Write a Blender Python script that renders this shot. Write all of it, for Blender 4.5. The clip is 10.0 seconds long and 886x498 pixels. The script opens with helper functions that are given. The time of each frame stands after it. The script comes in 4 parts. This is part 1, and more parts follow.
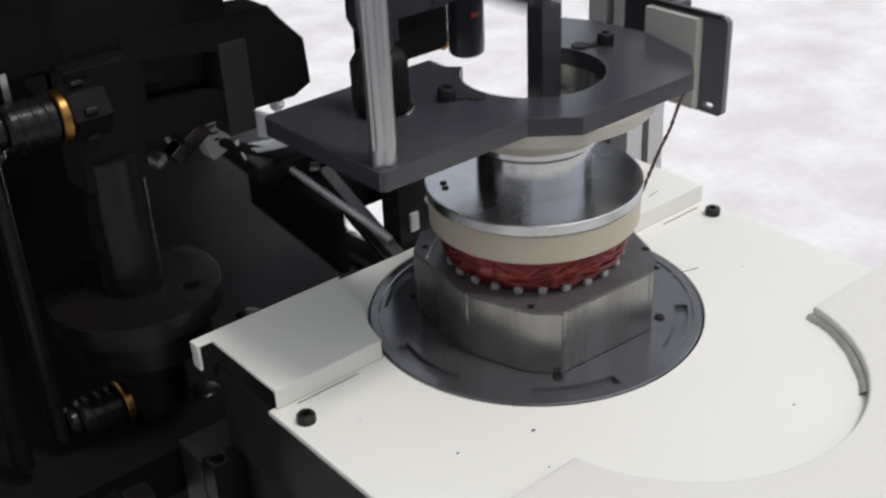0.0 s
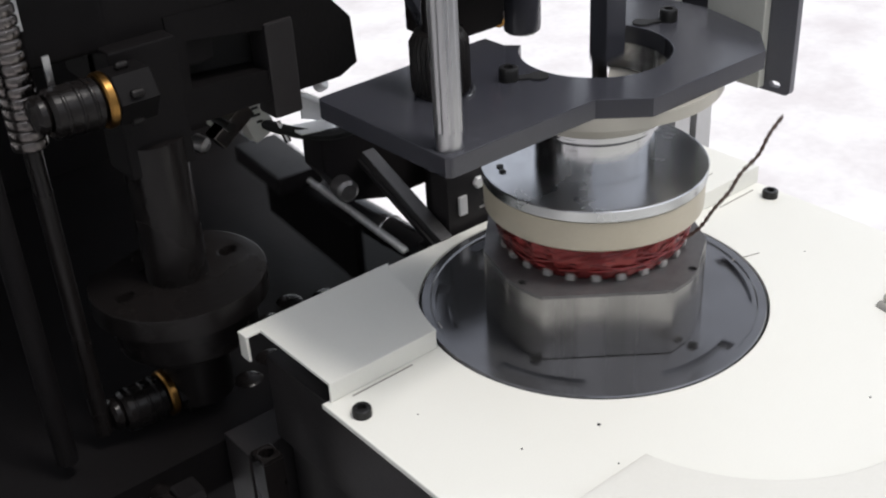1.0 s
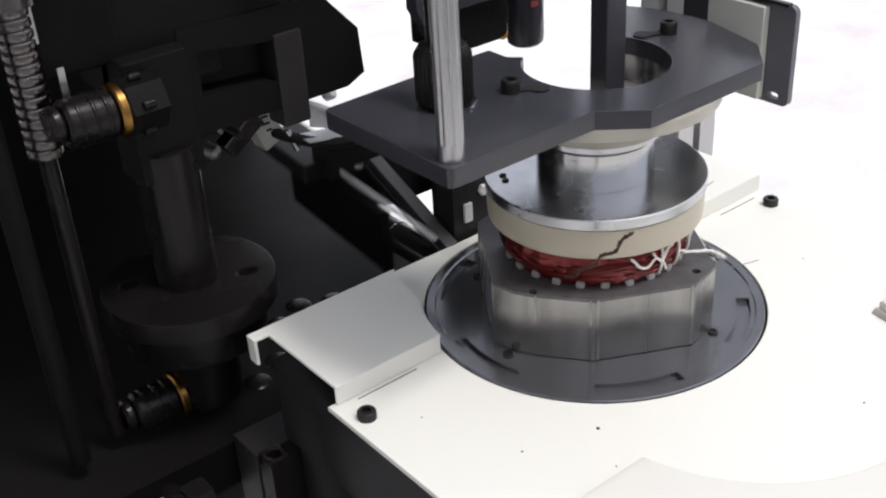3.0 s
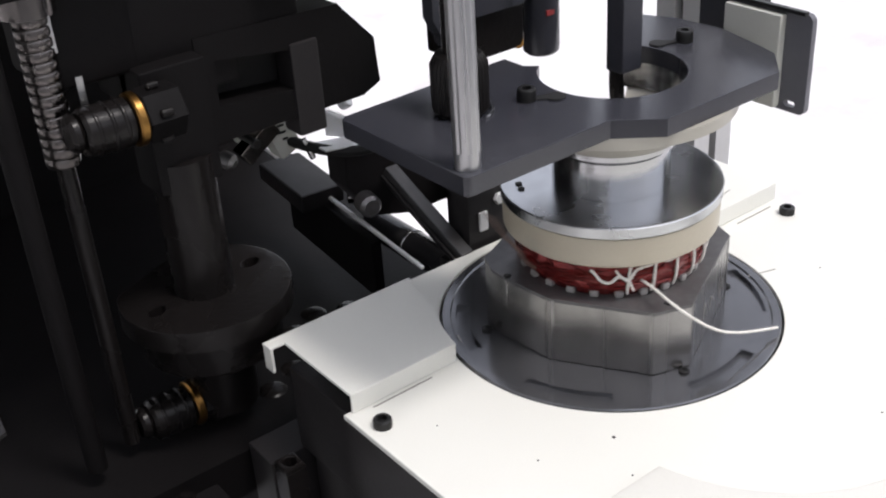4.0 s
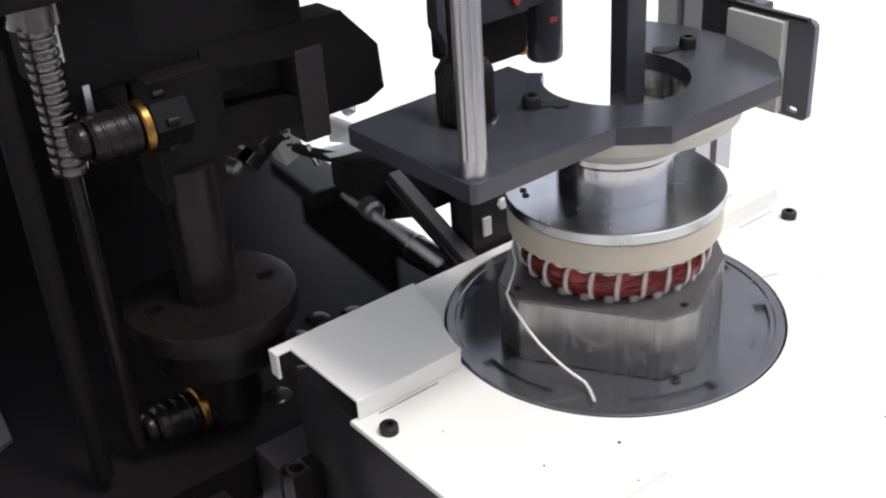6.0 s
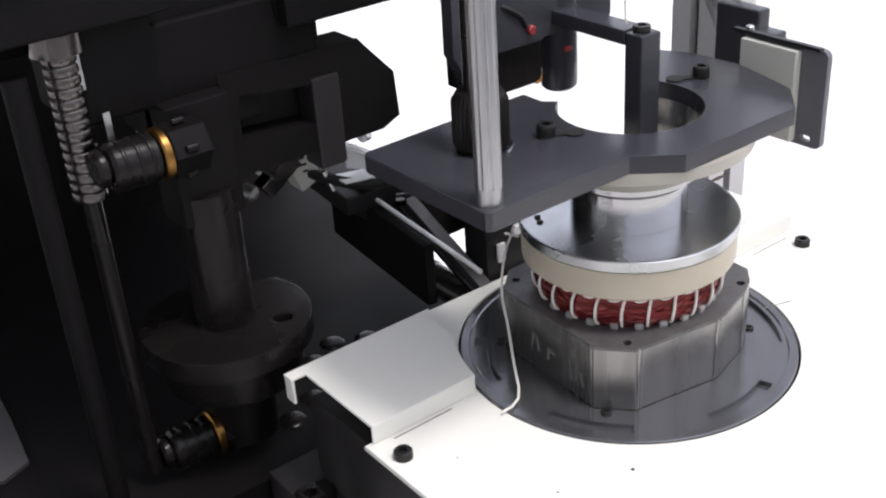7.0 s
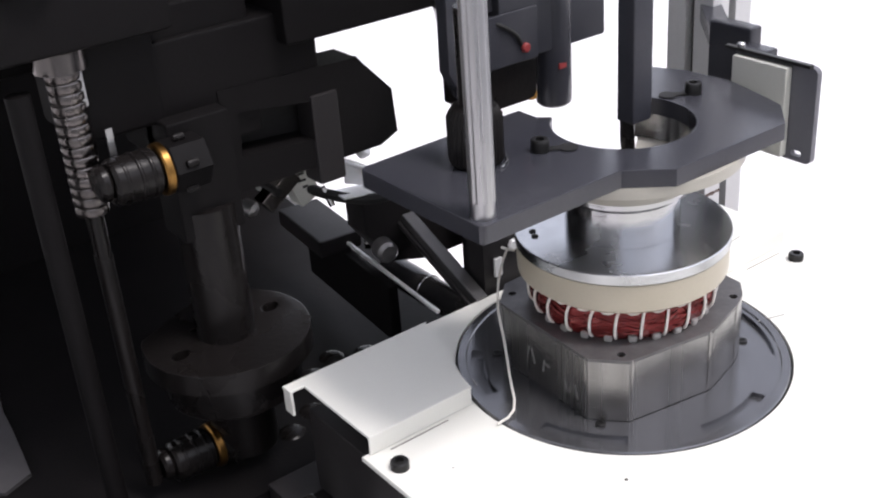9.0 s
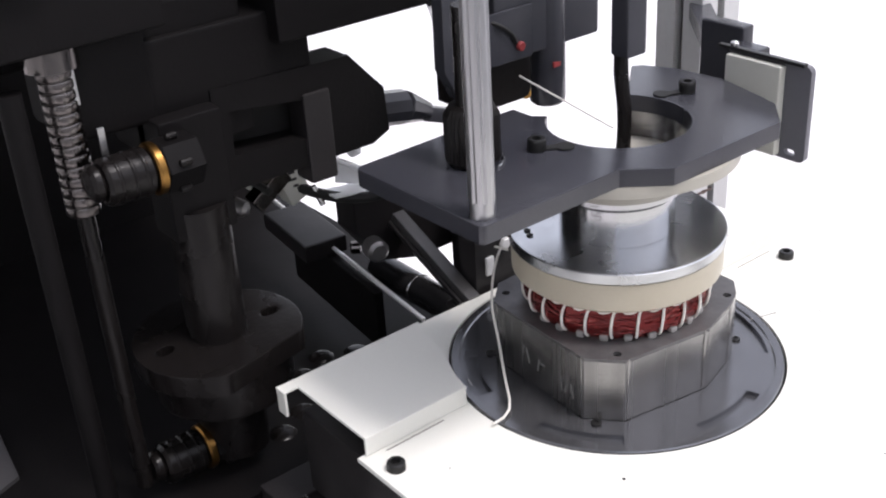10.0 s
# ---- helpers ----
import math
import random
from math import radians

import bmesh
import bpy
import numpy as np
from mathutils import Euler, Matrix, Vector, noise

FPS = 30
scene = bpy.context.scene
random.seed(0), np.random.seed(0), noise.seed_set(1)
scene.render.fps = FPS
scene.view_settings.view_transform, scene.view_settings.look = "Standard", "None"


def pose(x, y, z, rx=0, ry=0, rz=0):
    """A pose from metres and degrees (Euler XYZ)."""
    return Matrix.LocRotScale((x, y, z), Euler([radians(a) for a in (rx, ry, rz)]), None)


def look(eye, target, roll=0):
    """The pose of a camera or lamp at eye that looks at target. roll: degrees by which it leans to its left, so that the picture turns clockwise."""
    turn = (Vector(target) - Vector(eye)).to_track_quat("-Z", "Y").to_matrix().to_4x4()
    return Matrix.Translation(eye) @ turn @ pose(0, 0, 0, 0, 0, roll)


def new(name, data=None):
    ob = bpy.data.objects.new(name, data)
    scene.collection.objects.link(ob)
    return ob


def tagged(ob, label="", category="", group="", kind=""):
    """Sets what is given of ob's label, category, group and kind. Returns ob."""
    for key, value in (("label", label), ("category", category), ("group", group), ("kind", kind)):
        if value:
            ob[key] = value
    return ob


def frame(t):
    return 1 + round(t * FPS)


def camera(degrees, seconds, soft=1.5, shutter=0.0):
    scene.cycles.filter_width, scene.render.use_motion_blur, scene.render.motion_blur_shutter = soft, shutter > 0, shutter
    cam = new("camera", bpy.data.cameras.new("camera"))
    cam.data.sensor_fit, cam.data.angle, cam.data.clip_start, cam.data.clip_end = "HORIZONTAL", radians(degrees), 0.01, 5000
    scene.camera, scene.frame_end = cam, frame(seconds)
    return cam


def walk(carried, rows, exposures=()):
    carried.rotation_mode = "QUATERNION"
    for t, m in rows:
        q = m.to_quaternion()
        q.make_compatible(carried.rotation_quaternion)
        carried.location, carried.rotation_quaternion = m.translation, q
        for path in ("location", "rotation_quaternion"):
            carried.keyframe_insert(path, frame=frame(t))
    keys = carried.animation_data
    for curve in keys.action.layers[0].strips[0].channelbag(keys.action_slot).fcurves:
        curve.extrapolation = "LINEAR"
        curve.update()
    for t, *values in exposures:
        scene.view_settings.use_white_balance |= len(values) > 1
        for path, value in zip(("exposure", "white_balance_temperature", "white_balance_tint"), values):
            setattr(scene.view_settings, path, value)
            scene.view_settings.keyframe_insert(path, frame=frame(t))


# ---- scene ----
EXPOSURES = [(0.0, 0.36, 6650, 11), (0.6, 0.44, 6650, 11), (1.0, 0.6, 6650, 11), (2.0, 0.7, 6650, 12), (5.0, 0.86, 6600, 14), (10.0, 1.1, 6550, 16)]
cam = camera(42.8, 10.0, soft=2.1, shutter=0.6)
PATH = [
    (0, (-0.4175, -0.4360, 0.3779), (0.1264, 0.2479, -0.1084), -2.90),
    (0.5, (-0.4212, -0.4117, 0.3728), (0.1100, 0.2667, -0.1348), -3.21),
    (1, (-0.4228, -0.4008, 0.3717), (0.1074, 0.2817, -0.1315), -3.41),
    (1.5, (-0.4187, -0.3994, 0.3720), (0.1062, 0.2821, -0.1380), -3.55),
    (2, (-0.4211, -0.4044, 0.3770), (0.1026, 0.2848, -0.1238), -3.63),
    (3.5, (-0.4266, -0.4141, 0.3816), (0.0932, 0.2775, -0.1199), -3.64),
    (4, (-0.4270, -0.4129, 0.3815), (0.0882, 0.2877, -0.1122), -3.90),
    (4.5, (-0.4322, -0.4160, 0.3855), (0.0843, 0.2804, -0.1127), -4.06),
    (5, (-0.4309, -0.4173, 0.3856), (0.0840, 0.2810, -0.1116), -4.24),
    (6.5, (-0.4313, -0.4090, 0.3873), (0.0864, 0.2941, -0.1002), -3.92),
    (7, (-0.4339, -0.4130, 0.3904), (0.0817, 0.3000, -0.0848), -4.06),
    (7.5, (-0.4355, -0.4136, 0.3912), (0.0728, 0.3055, -0.0826), -4.21),
    (8, (-0.4365, -0.4171, 0.3909), (0.0759, 0.3052, -0.0735), -4.20),
    (8.5, (-0.4374, -0.4223, 0.3934), (0.0759, 0.3007, -0.0691), -4.14),
    (9, (-0.4366, -0.4240, 0.3920), (0.0817, 0.2969, -0.0680), -4.16),
    (9.5, (-0.4401, -0.4225, 0.3942), (0.0850, 0.2943, -0.0644), -4.01),
    (10, (-0.4437, -0.4138, 0.3926), (0.0915, 0.2922, -0.0713), -3.64),
]
walk(cam, [(t, look(eye, target, roll)) for t, eye, target, roll in PATH], EXPOSURES)

# ---------- world, sun, exposure ----------
world = bpy.data.worlds.new("world")
scene.world = world
world.use_nodes = True
wn = world.node_tree
sky = wn.nodes.new("ShaderNodeTexSky")
sky.sky_type = "NISHITA"
sky.sun_disc = False
sky.sun_elevation, sky.sun_rotation = radians(66), radians(157)
wn.nodes["Background"].inputs["Strength"].default_value = 0.15
pale = wn.nodes.new("ShaderNodeHueSaturation")
pale.inputs["Saturation"].default_value = 0.3
wn.links.new(sky.outputs[0], pale.inputs["Color"])
wn.links.new(pale.outputs[0], wn.nodes["Background"].inputs["Color"])

sun_data = bpy.data.lights.new("sun", "SUN")
sun_data.energy, sun_data.angle, sun_data.color = 1.3, radians(12), (1.0, 0.98, 0.96)
sun = new("sun", sun_data)
sun.matrix_world = look((1.05, -2.45, 6.0), (0.0, 0.0, 0.0))


# ---------- materials ----------
def material(name, color, rough=0.5, metal=0.0, grain=(0.0, 200.0), stain=(0.0, 8.0), bump=(0.0, 300.0), coat=0.0, spec=0.5, stretch=(1, 1, 1), stain_color=None):
    """A surface with fine grain, larger stains and relief; sizes are per metre."""
    m = bpy.data.materials.new(name)
    m.use_nodes = True
    nt = m.node_tree
    b = nt.nodes["Principled BSDF"]
    b.inputs["Roughness"].default_value = rough
    b.inputs["Metallic"].default_value = metal
    b.inputs["Coat Weight"].default_value = coat
    b.inputs["Specular IOR Level"].default_value = spec
    tc = nt.nodes.new("ShaderNodeTexCoord")
    mp = nt.nodes.new("ShaderNodeMapping")
    mp.inputs["Scale"].default_value = stretch
    nt.links.new(tc.outputs["Object"], mp.inputs["Vector"])

    def noise_node(scale, detail=4.0):
        n = nt.nodes.new("ShaderNodeTexNoise")
        n.inputs["Scale"].default_value = scale
        n.inputs["Detail"].default_value = detail
        nt.links.new(mp.outputs[0], n.inputs["Vector"])
        return n

    def mix(fac, a_socket, tint, strength):
        x = nt.nodes.new("ShaderNodeMix")
        x.data_type = "RGBA"
        mr = nt.nodes.new("ShaderNodeMapRange")
        mr.inputs["From Min"].default_value = 0.35
        mr.inputs["From Max"].default_value = 0.7
        mr.inputs["To Max"].default_value = strength
        nt.links.new(fac, mr.inputs["Value"])
        nt.links.new(mr.outputs[0], x.inputs["Factor"])
        nt.links.new(a_socket, x.inputs["A"])
        x.inputs["B"].default_value = (*tint, 1)
        return x.outputs["Result"]

    rgb = nt.nodes.new("ShaderNodeRGB")
    rgb.outputs[0].default_value = (*color, 1)
    col = rgb.outputs[0]
    dark = stain_color or tuple(c * 0.45 for c in color)
    if grain[0]:
        g = noise_node(grain[1])
        col = mix(g.outputs["Fac"], col, tuple(c * 0.6 for c in color), grain[0])
    if stain[0]:
        s = noise_node(stain[1], 6.0)
        col = mix(s.outputs["Fac"], col, dark, stain[0])
        r = nt.nodes.new("ShaderNodeMapRange")
        r.inputs["To Min"].default_value = max(0.03, rough - 0.12)
        r.inputs["To Max"].default_value = min(1.0, rough + 0.15)
        nt.links.new(s.outputs["Fac"], r.inputs["Value"])
        nt.links.new(r.outputs[0], b.inputs["Roughness"])
    nt.links.new(col, b.inputs["Base Color"])
    if bump[0]:
        n = noise_node(bump[1], 3.0)
        bp = nt.nodes.new("ShaderNodeBump")
        bp.inputs["Strength"].default_value = bump[0]
        bp.inputs["Distance"].default_value = 0.001
        nt.links.new(n.outputs["Fac"], bp.inputs["Height"])
        nt.links.new(bp.outputs[0], b.inputs["Normal"])
    return m


def lathe_marks(m, amount):
    """Fine turning marks round the z axis, which draw highlights out along it."""
    nt = m.node_tree
    b = nt.nodes["Principled BSDF"]
    b.inputs["Anisotropic"].default_value = amount
    tangent = nt.nodes.new("ShaderNodeTangent")
    tangent.direction_type, tangent.axis = "RADIAL", "Z"
    nt.links.new(tangent.outputs[0], b.inputs["Tangent"])
    return m


M_FLOOR = material("polished_concrete", (0.8, 0.79, 0.785), 0.5, grain=(0.2, 40), stain=(0.6, 4.5), bump=(0.1, 60), stain_color=(0.5, 0.455, 0.46))
M_WALL = material("unseen_bounce_wall", (0.6, 0.6, 0.59), 0.8, stain=(0.2, 0.8))
M_CEIL = material("unseen_shade_sheet", (0.35, 0.35, 0.36), 0.7, stain=(0.3, 1.0))
M_WHITE = material("white_powder_coat", (0.74, 0.74, 0.69), 0.38, grain=(0.05, 900), stain=(0.06, 9), bump=(0.06, 1400), stain_color=(0.5, 0.48, 0.42))
# Darker copy of the black paint; the shade on these parts is in its colour.
M_BLACK_SHADED = material("satin_black_shaded", (0.0058, 0.0051, 0.0054), 0.55, spec=0.13, grain=(0.3, 240), stain=(0.5, 9), bump=(0.15, 420))
M_FLOOR_PATCH = material("grey_floor_patch", (0.055, 0.052, 0.055), 0.6, grain=(0.3, 90), stain=(0.5, 14), bump=(0.2, 120))
M_COVER = material("aged_white_cover", (0.67, 0.665, 0.62), 0.45, grain=(0.06, 700), stain=(0.12, 12), bump=(0.08, 900), stain_color=(0.5, 0.48, 0.42))
# Black paint lifted slightly: haze over the lower parts is in its colour.
M_BLACKPAINT = material("black_machine_paint", (0.02, 0.018, 0.0188), 0.46, spec=0.32, grain=(0.3, 300), stain=(0.5, 14), bump=(0.12, 500))
M_OILY = material("oily_black_steel", (0.0095, 0.0082, 0.008), 0.26, spec=0.22, grain=(0.3, 260), stain=(0.5, 20), bump=(0.2, 260))
M_ANOD = material("black_anodised_aluminium", (0.03, 0.031, 0.039), 0.17, grain=(0.2, 500), stain=(0.35, 16), bump=(0.08, 900), stain_color=(0.06, 0.06, 0.065))
M_DISC = material("dark_oiled_disc_steel", (0.19, 0.193, 0.205), 0.16, metal=0.75, grain=(0.25, 400), stain=(0.4, 26), bump=(0.03, 700))
M_STACK = material("lamination_steel", (0.35, 0.342, 0.336), 0.24, metal=0.88, grain=(0.5, 170), stain=(0.5, 45), bump=(0.12, 90), stretch=(1, 1, 0.1))
# Top sheet only: oil and the shade below the clamp are both in this colour.
M_ENDSHEET = material("dark_end_lamination", (0.15, 0.147, 0.15), 0.36, metal=0.5, grain=(0.4, 300), stain=(0.5, 50), bump=(0.1, 300))
M_COIL = material("red_enamelled_copper", (0.23, 0.02, 0.019), 0.17, metal=0.6, coat=0.45, grain=(0.4, 260), stain=(0.4, 60), bump=(0.4, 260), stretch=(0.5, 0.5, 3))
M_CREAM = material("cream_nylon", (0.43, 0.39, 0.31), 0.38, grain=(0.08, 500), stain=(0.18, 30), bump=(0.05, 600), stain_color=(0.32, 0.27, 0.19))
M_CONE = material("white_nylon", (0.42, 0.4, 0.35), 0.45, grain=(0.06, 500), stain=(0.12, 30))
M_STEEL = material("turned_steel", (0.6, 0.6, 0.6), 0.17, metal=1.0, grain=(0.15, 120), stain=(0.2, 12), bump=(0.12, 2500), stretch=(0.02, 0.02, 1))
M_TURNED = lathe_marks(material("lathe_turned_steel", (0.52, 0.525, 0.535), 0.14, metal=1.0, grain=(0.2, 160), stain=(0.25, 14), bump=(0.05, 1800), stretch=(0.05, 0.05, 1)), 0.6)
M_FLANGE = material("faced_steel_flange", (0.58, 0.59, 0.61), 0.24, metal=1.0, grain=(0.1, 160), stain=(0.25, 30))
# Near white and only part metal: the rod's sky glint is in its colour.
M_CHROME = material("ground_bright_rod", (0.9, 0.9, 0.9), 0.4, metal=0.35, grain=(0.1, 300), stain=(0.15, 40))
M_DARKSTEEL = material("dark_spring_steel", (0.17, 0.155, 0.15), 0.18, metal=1.0, grain=(0.2, 300), stain=(0.3, 40))
M_PIPE = material("oiled_dark_pipe", (0.03, 0.029, 0.03), 0.2, spec=0.5, grain=(0.3, 260), stain=(0.4, 30), bump=(0.1, 260))
# Dark guard plate made grey: the haze over it is in the colour.
M_ANOD_HAZED = material("hazed_anodised_plate", (0.12, 0.12, 0.135), 0.4, grain=(0.15, 400), stain=(0.2, 20), bump=(0.05, 700))
M_SLEEVE = material("ribbed_spring_steel", (0.17, 0.155, 0.15), 0.26, metal=1.0, grain=(0.2, 300), stain=(0.3, 40))
M_RAIL = material("ground_dark_rail", (0.1, 0.097, 0.098), 0.35, metal=0.5, grain=(0.3, 200), stain=(0.4, 30), stretch=(1, 0.1, 1))
M_NUT = material("bare_worn_steel", (0.3, 0.29, 0.29), 0.35, metal=0.8, grain=(0.3, 200), stain=(0.4, 60))
M_ALU = material("drawn_aluminium", (0.48, 0.48, 0.49), 0.3, metal=1.0, grain=(0.2, 300), stain=(0.2, 20), bump=(0.08, 240), stretch=(6, 6, 0.3))
M_COLUMN = material("anodised_profile", (0.6, 0.6, 0.6), 0.45, metal=0.35, grain=(0.1, 300), stain=(0.15, 9))
M_BRASS = material("brass", (0.32, 0.17, 0.05), 0.3, metal=1.0, grain=(0.3, 300), stain=(0.4, 60))
M_SCREW = material("black_oxide_screw", (0.03, 0.03, 0.03), 0.35, metal=0.6, grain=(0.2, 600))
M_THREAD = material("white_lacing_thread", (0.78, 0.76, 0.71), 0.8, grain=(0.2, 1500), bump=(0.3, 2500))
M_LINER = material("white_slot_liner", (0.3, 0.29, 0.28), 0.6, grain=(0.2, 400))
M_LEAD = material("brown_lead_sleeve", (0.07, 0.036, 0.026), 0.5, grain=(0.3, 500))
M_REDLAMP = material("red_plastic", (0.26, 0.03, 0.03), 0.45, grain=(0.3, 500))
M_GREYPAD = material("grey_plastic_pad", (0.55, 0.55, 0.5), 0.5, grain=(0.05, 300), stain=(0.15, 20))
M_MARK = material("chalk_marking", (0.2, 0.197, 0.193), 0.8, grain=(0.5, 400))
M_RUBBER = material("black_rubber", (0.005, 0.005, 0.005), 0.7, grain=(0.3, 300))
M_STEP_EDGE = material("grey_step_edge", (0.38, 0.375, 0.35), 0.7, grain=(0.5, 260), stain=(0.4, 60))
M_SCUFF = material("grey_scuff", (0.3, 0.29, 0.27), 0.7, grain=(0.4, 300))


# ---------- mesh helpers ----------
def finish(name, bm, mat, smooth=True):
    bmesh.ops.recalc_face_normals(bm, faces=bm.faces[:])
    me = bpy.data.meshes.new(name)
    bm.to_mesh(me)
    bm.free()
    me.materials.append(mat)
    if smooth:
        me.shade_smooth()
        me.set_sharp_from_angle(angle=radians(35))
    return me


def part(name, bm, mat, parent=None, label=""):
    ob = new(name, finish(name, bm, mat))
    flat = ob.modifiers.new("flat_faces", "WEIGHTED_NORMAL")
    flat.keep_sharp = True
    if parent is not None:
        ob.parent = parent
    if label:
        ob["label"] = label
    return ob


def thing(name, label, category, group="", at=(0, 0, 0)):
    ob = new(name)
    ob.location = at
    ob.empty_display_size = 0.01
    return tagged(ob, label, category, group)


def box(c, s, bevel=0.001, bm=None, m=None, segs=2):
    bm = bm or bmesh.new()
    r = bmesh.ops.create_cube(bm, size=1.0)
    vs = r["verts"]
    bmesh.ops.scale(bm, vec=s, verts=vs)
    if bevel:
        es = list({e for v in vs for e in v.link_edges})
        g = bmesh.ops.bevel(bm, geom=es, offset=bevel, segments=segs, profile=0.5, affect="EDGES")
        vs = list({v for f in g["faces"] for v in f.verts} | {v for v in vs if v.is_valid})
    if m is not None:
        bmesh.ops.transform(bm, matrix=m, verts=vs)
    bmesh.ops.translate(bm, vec=c, verts=vs)
    return bm


def revolve(profile, segs=96, a0=0.0, a1=360.0, bm=None, closed=False):
    """A profile of (radius, height) turned about z."""
    bm = bm or bmesh.new()
    full = abs(a1 - a0) >= 359.9
    n = segs if full else segs + 1
    rows = []
    for i in range(n):
        a = radians(a0 + (a1 - a0) * i / segs)
        rows.append([bm.verts.new((r * math.cos(a), r * math.sin(a), z)) for r, z in profile])
    k = len(profile)
    for i in range(n if full else n - 1):
        p, q = rows[i], rows[(i + 1) % n]
        for j in range(k if closed else k - 1):
            l = (j + 1) % k
            bm.faces.new((p[j], q[j], q[l], p[l]))
    if closed and not full:
        bm.faces.new(rows[0])
        bm.faces.new(rows[-1][::-1])
    bmesh.ops.remove_doubles(bm, verts=bm.verts[:], dist=1e-6)
    return bm


def rod(p, q, r, bm=None, segs=20, chamfer=0.0, r2=None):
    """A round bar from p to q."""
    bm = bm or bmesh.new()
    p, q = Vector(p), Vector(q)
    d = q - p
    turn = d.to_track_quat("Z", "Y").to_matrix()
    r2 = r if r2 is None else r2
    L = d.length
    rings = [(0, max(r - chamfer, 1e-4)), (chamfer, r), (L - chamfer, r2), (L, max(r2 - chamfer, 1e-4))] if chamfer else [(0, r), (L, r2)]
    loops = [[bm.verts.new(p + turn @ Vector((rr * math.cos(2 * math.pi * i / segs), rr * math.sin(2 * math.pi * i / segs), z))) for i in range(segs)] for z, rr in rings]
    for a, b in zip(loops, loops[1:]):
        for i in range(segs):
            bm.faces.new((a[i], a[(i + 1) % segs], b[(i + 1) % segs], b[i]))
    bm.faces.new(loops[0][::-1])
    bm.faces.new(loops[-1])
    return bm


def tube(points, r, bm=None, segs=8):
    """A round cord along points."""
    bm = bm or bmesh.new()
    P = [Vector(p) for p in points]
    loops = []
    up = Vector((0.13, 0.21, 0.97))
    for i, p in enumerate(P):
        d = (P[min(i + 1, len(P) - 1)] - P[max(i - 1, 0)]).normalized()
        u = d.cross(up)
        if u.length < 1e-3:
            u = d.cross(Vector((1, 0, 0)))
        u.normalize()
        w = d.cross(u)
        loops.append([bm.verts.new(p + r * (math.cos(2 * math.pi * k / segs) * u + math.sin(2 * math.pi * k / segs) * w)) for k in range(segs)])
    for a, b in zip(loops, loops[1:]):
        for k in range(segs):
            bm.faces.new((a[k], a[(k + 1) % segs], b[(k + 1) % segs], b[k]))
    bm.faces.new(loops[0][::-1])
    bm.faces.new(loops[-1])
    return bm


def spline(ctrl, n):
    """Catmull-Rom points through ctrl."""
    P = [Vector(c) for c in ctrl]
    P = [2 * P[0] - P[1]] + P + [2 * P[-1] - P[-2]]
    out = []
    for i in range(1, len(P) - 2):
        for k in range(n):
            t = k / n
            a, b, c, d = P[i - 1 : i + 3]
            out.append(0.5 * (2 * b + (c - a) * t + (2 * a - 5 * b + 4 * c - d) * t * t + (3 * b - a - 3 * c + d) * t ** 3))
    return out + [P[-2]]


def prism(loops, z0, z1, bevel=0.0):
    """A flat plate with an outline and holes, from z0 up to z1."""
    bm = bmesh.new()
    edges, rim = [], []
    for loop in loops:
        vs = [bm.verts.new((x, y, z1)) for x, y in loop]
        es = [bm.edges.new((vs[i], vs[(i + 1) % len(vs)])) for i in range(len(vs))]
        edges += es
    bmesh.ops.triangle_fill(bm, use_beauty=True, edges=edges, normal=(0, 0, 1))
    top = bm.faces[:]
    r = bmesh.ops.extrude_face_region(bm, geom=top)
    vs = [v for v in r["geom"] if isinstance(v, bmesh.types.BMVert)]
    bmesh.ops.translate(bm, vec=(0, 0, z0 - z1), verts=vs)
    if bevel:
        es = [e for e in bm.edges if len(e.link_faces) == 2 and e.calc_face_angle(0) > 0.9 and all(abs(v.co.z - z1) < 1e-6 for v in e.verts)]
        bmesh.ops.bevel(bm, geom=es, offset=bevel, segments=2, profile=0.5, affect="EDGES", clamp_overlap=True)
    return bm


def arc(cx, cy, r, a0, a1, n):
    return [(cx + r * math.cos(radians(a0 + (a1 - a0) * i / n)), cy + r * math.sin(radians(a0 + (a1 - a0) * i / n))) for i in range(n + 1)]


def circle(cx, cy, r, n):
    return arc(cx, cy, r, 0, 360 * (n - 1) / n, n - 1)


def shift(bm, m):
    bmesh.ops.transform(bm, matrix=m, verts=bm.verts[:])
    return bm


def socket_screw(name, at, r, h, parent=None, label="", group=""):
    """A cap screw with its hexagon socket, head on z."""
    bm = revolve([(0.0, h * 0.45), (r * 0.5, h * 0.45), (r * 0.52, h), (r * 0.88, h), (r, h * 0.86), (r, 0.0)], 24)
    for i in range(24):
        a, b = radians(15 * i), radians(15 * i + 7)
        vs = [bm.verts.new((rr * math.cos(t), rr * math.sin(t), z)) for t, z, rr in ((a, 0, r * 1.035), (b, 0, r * 1.035), (b, h * 0.82, r * 1.035), (a, h * 0.82, r * 1.035))]
        bm.faces.new(vs)
    ob = new(name, finish(name, bm, M_SCREW))
    ob.location = at
    if parent is not None:
        ob.parent = parent
    else:
        tagged(ob, label, "screw", group)
    return ob


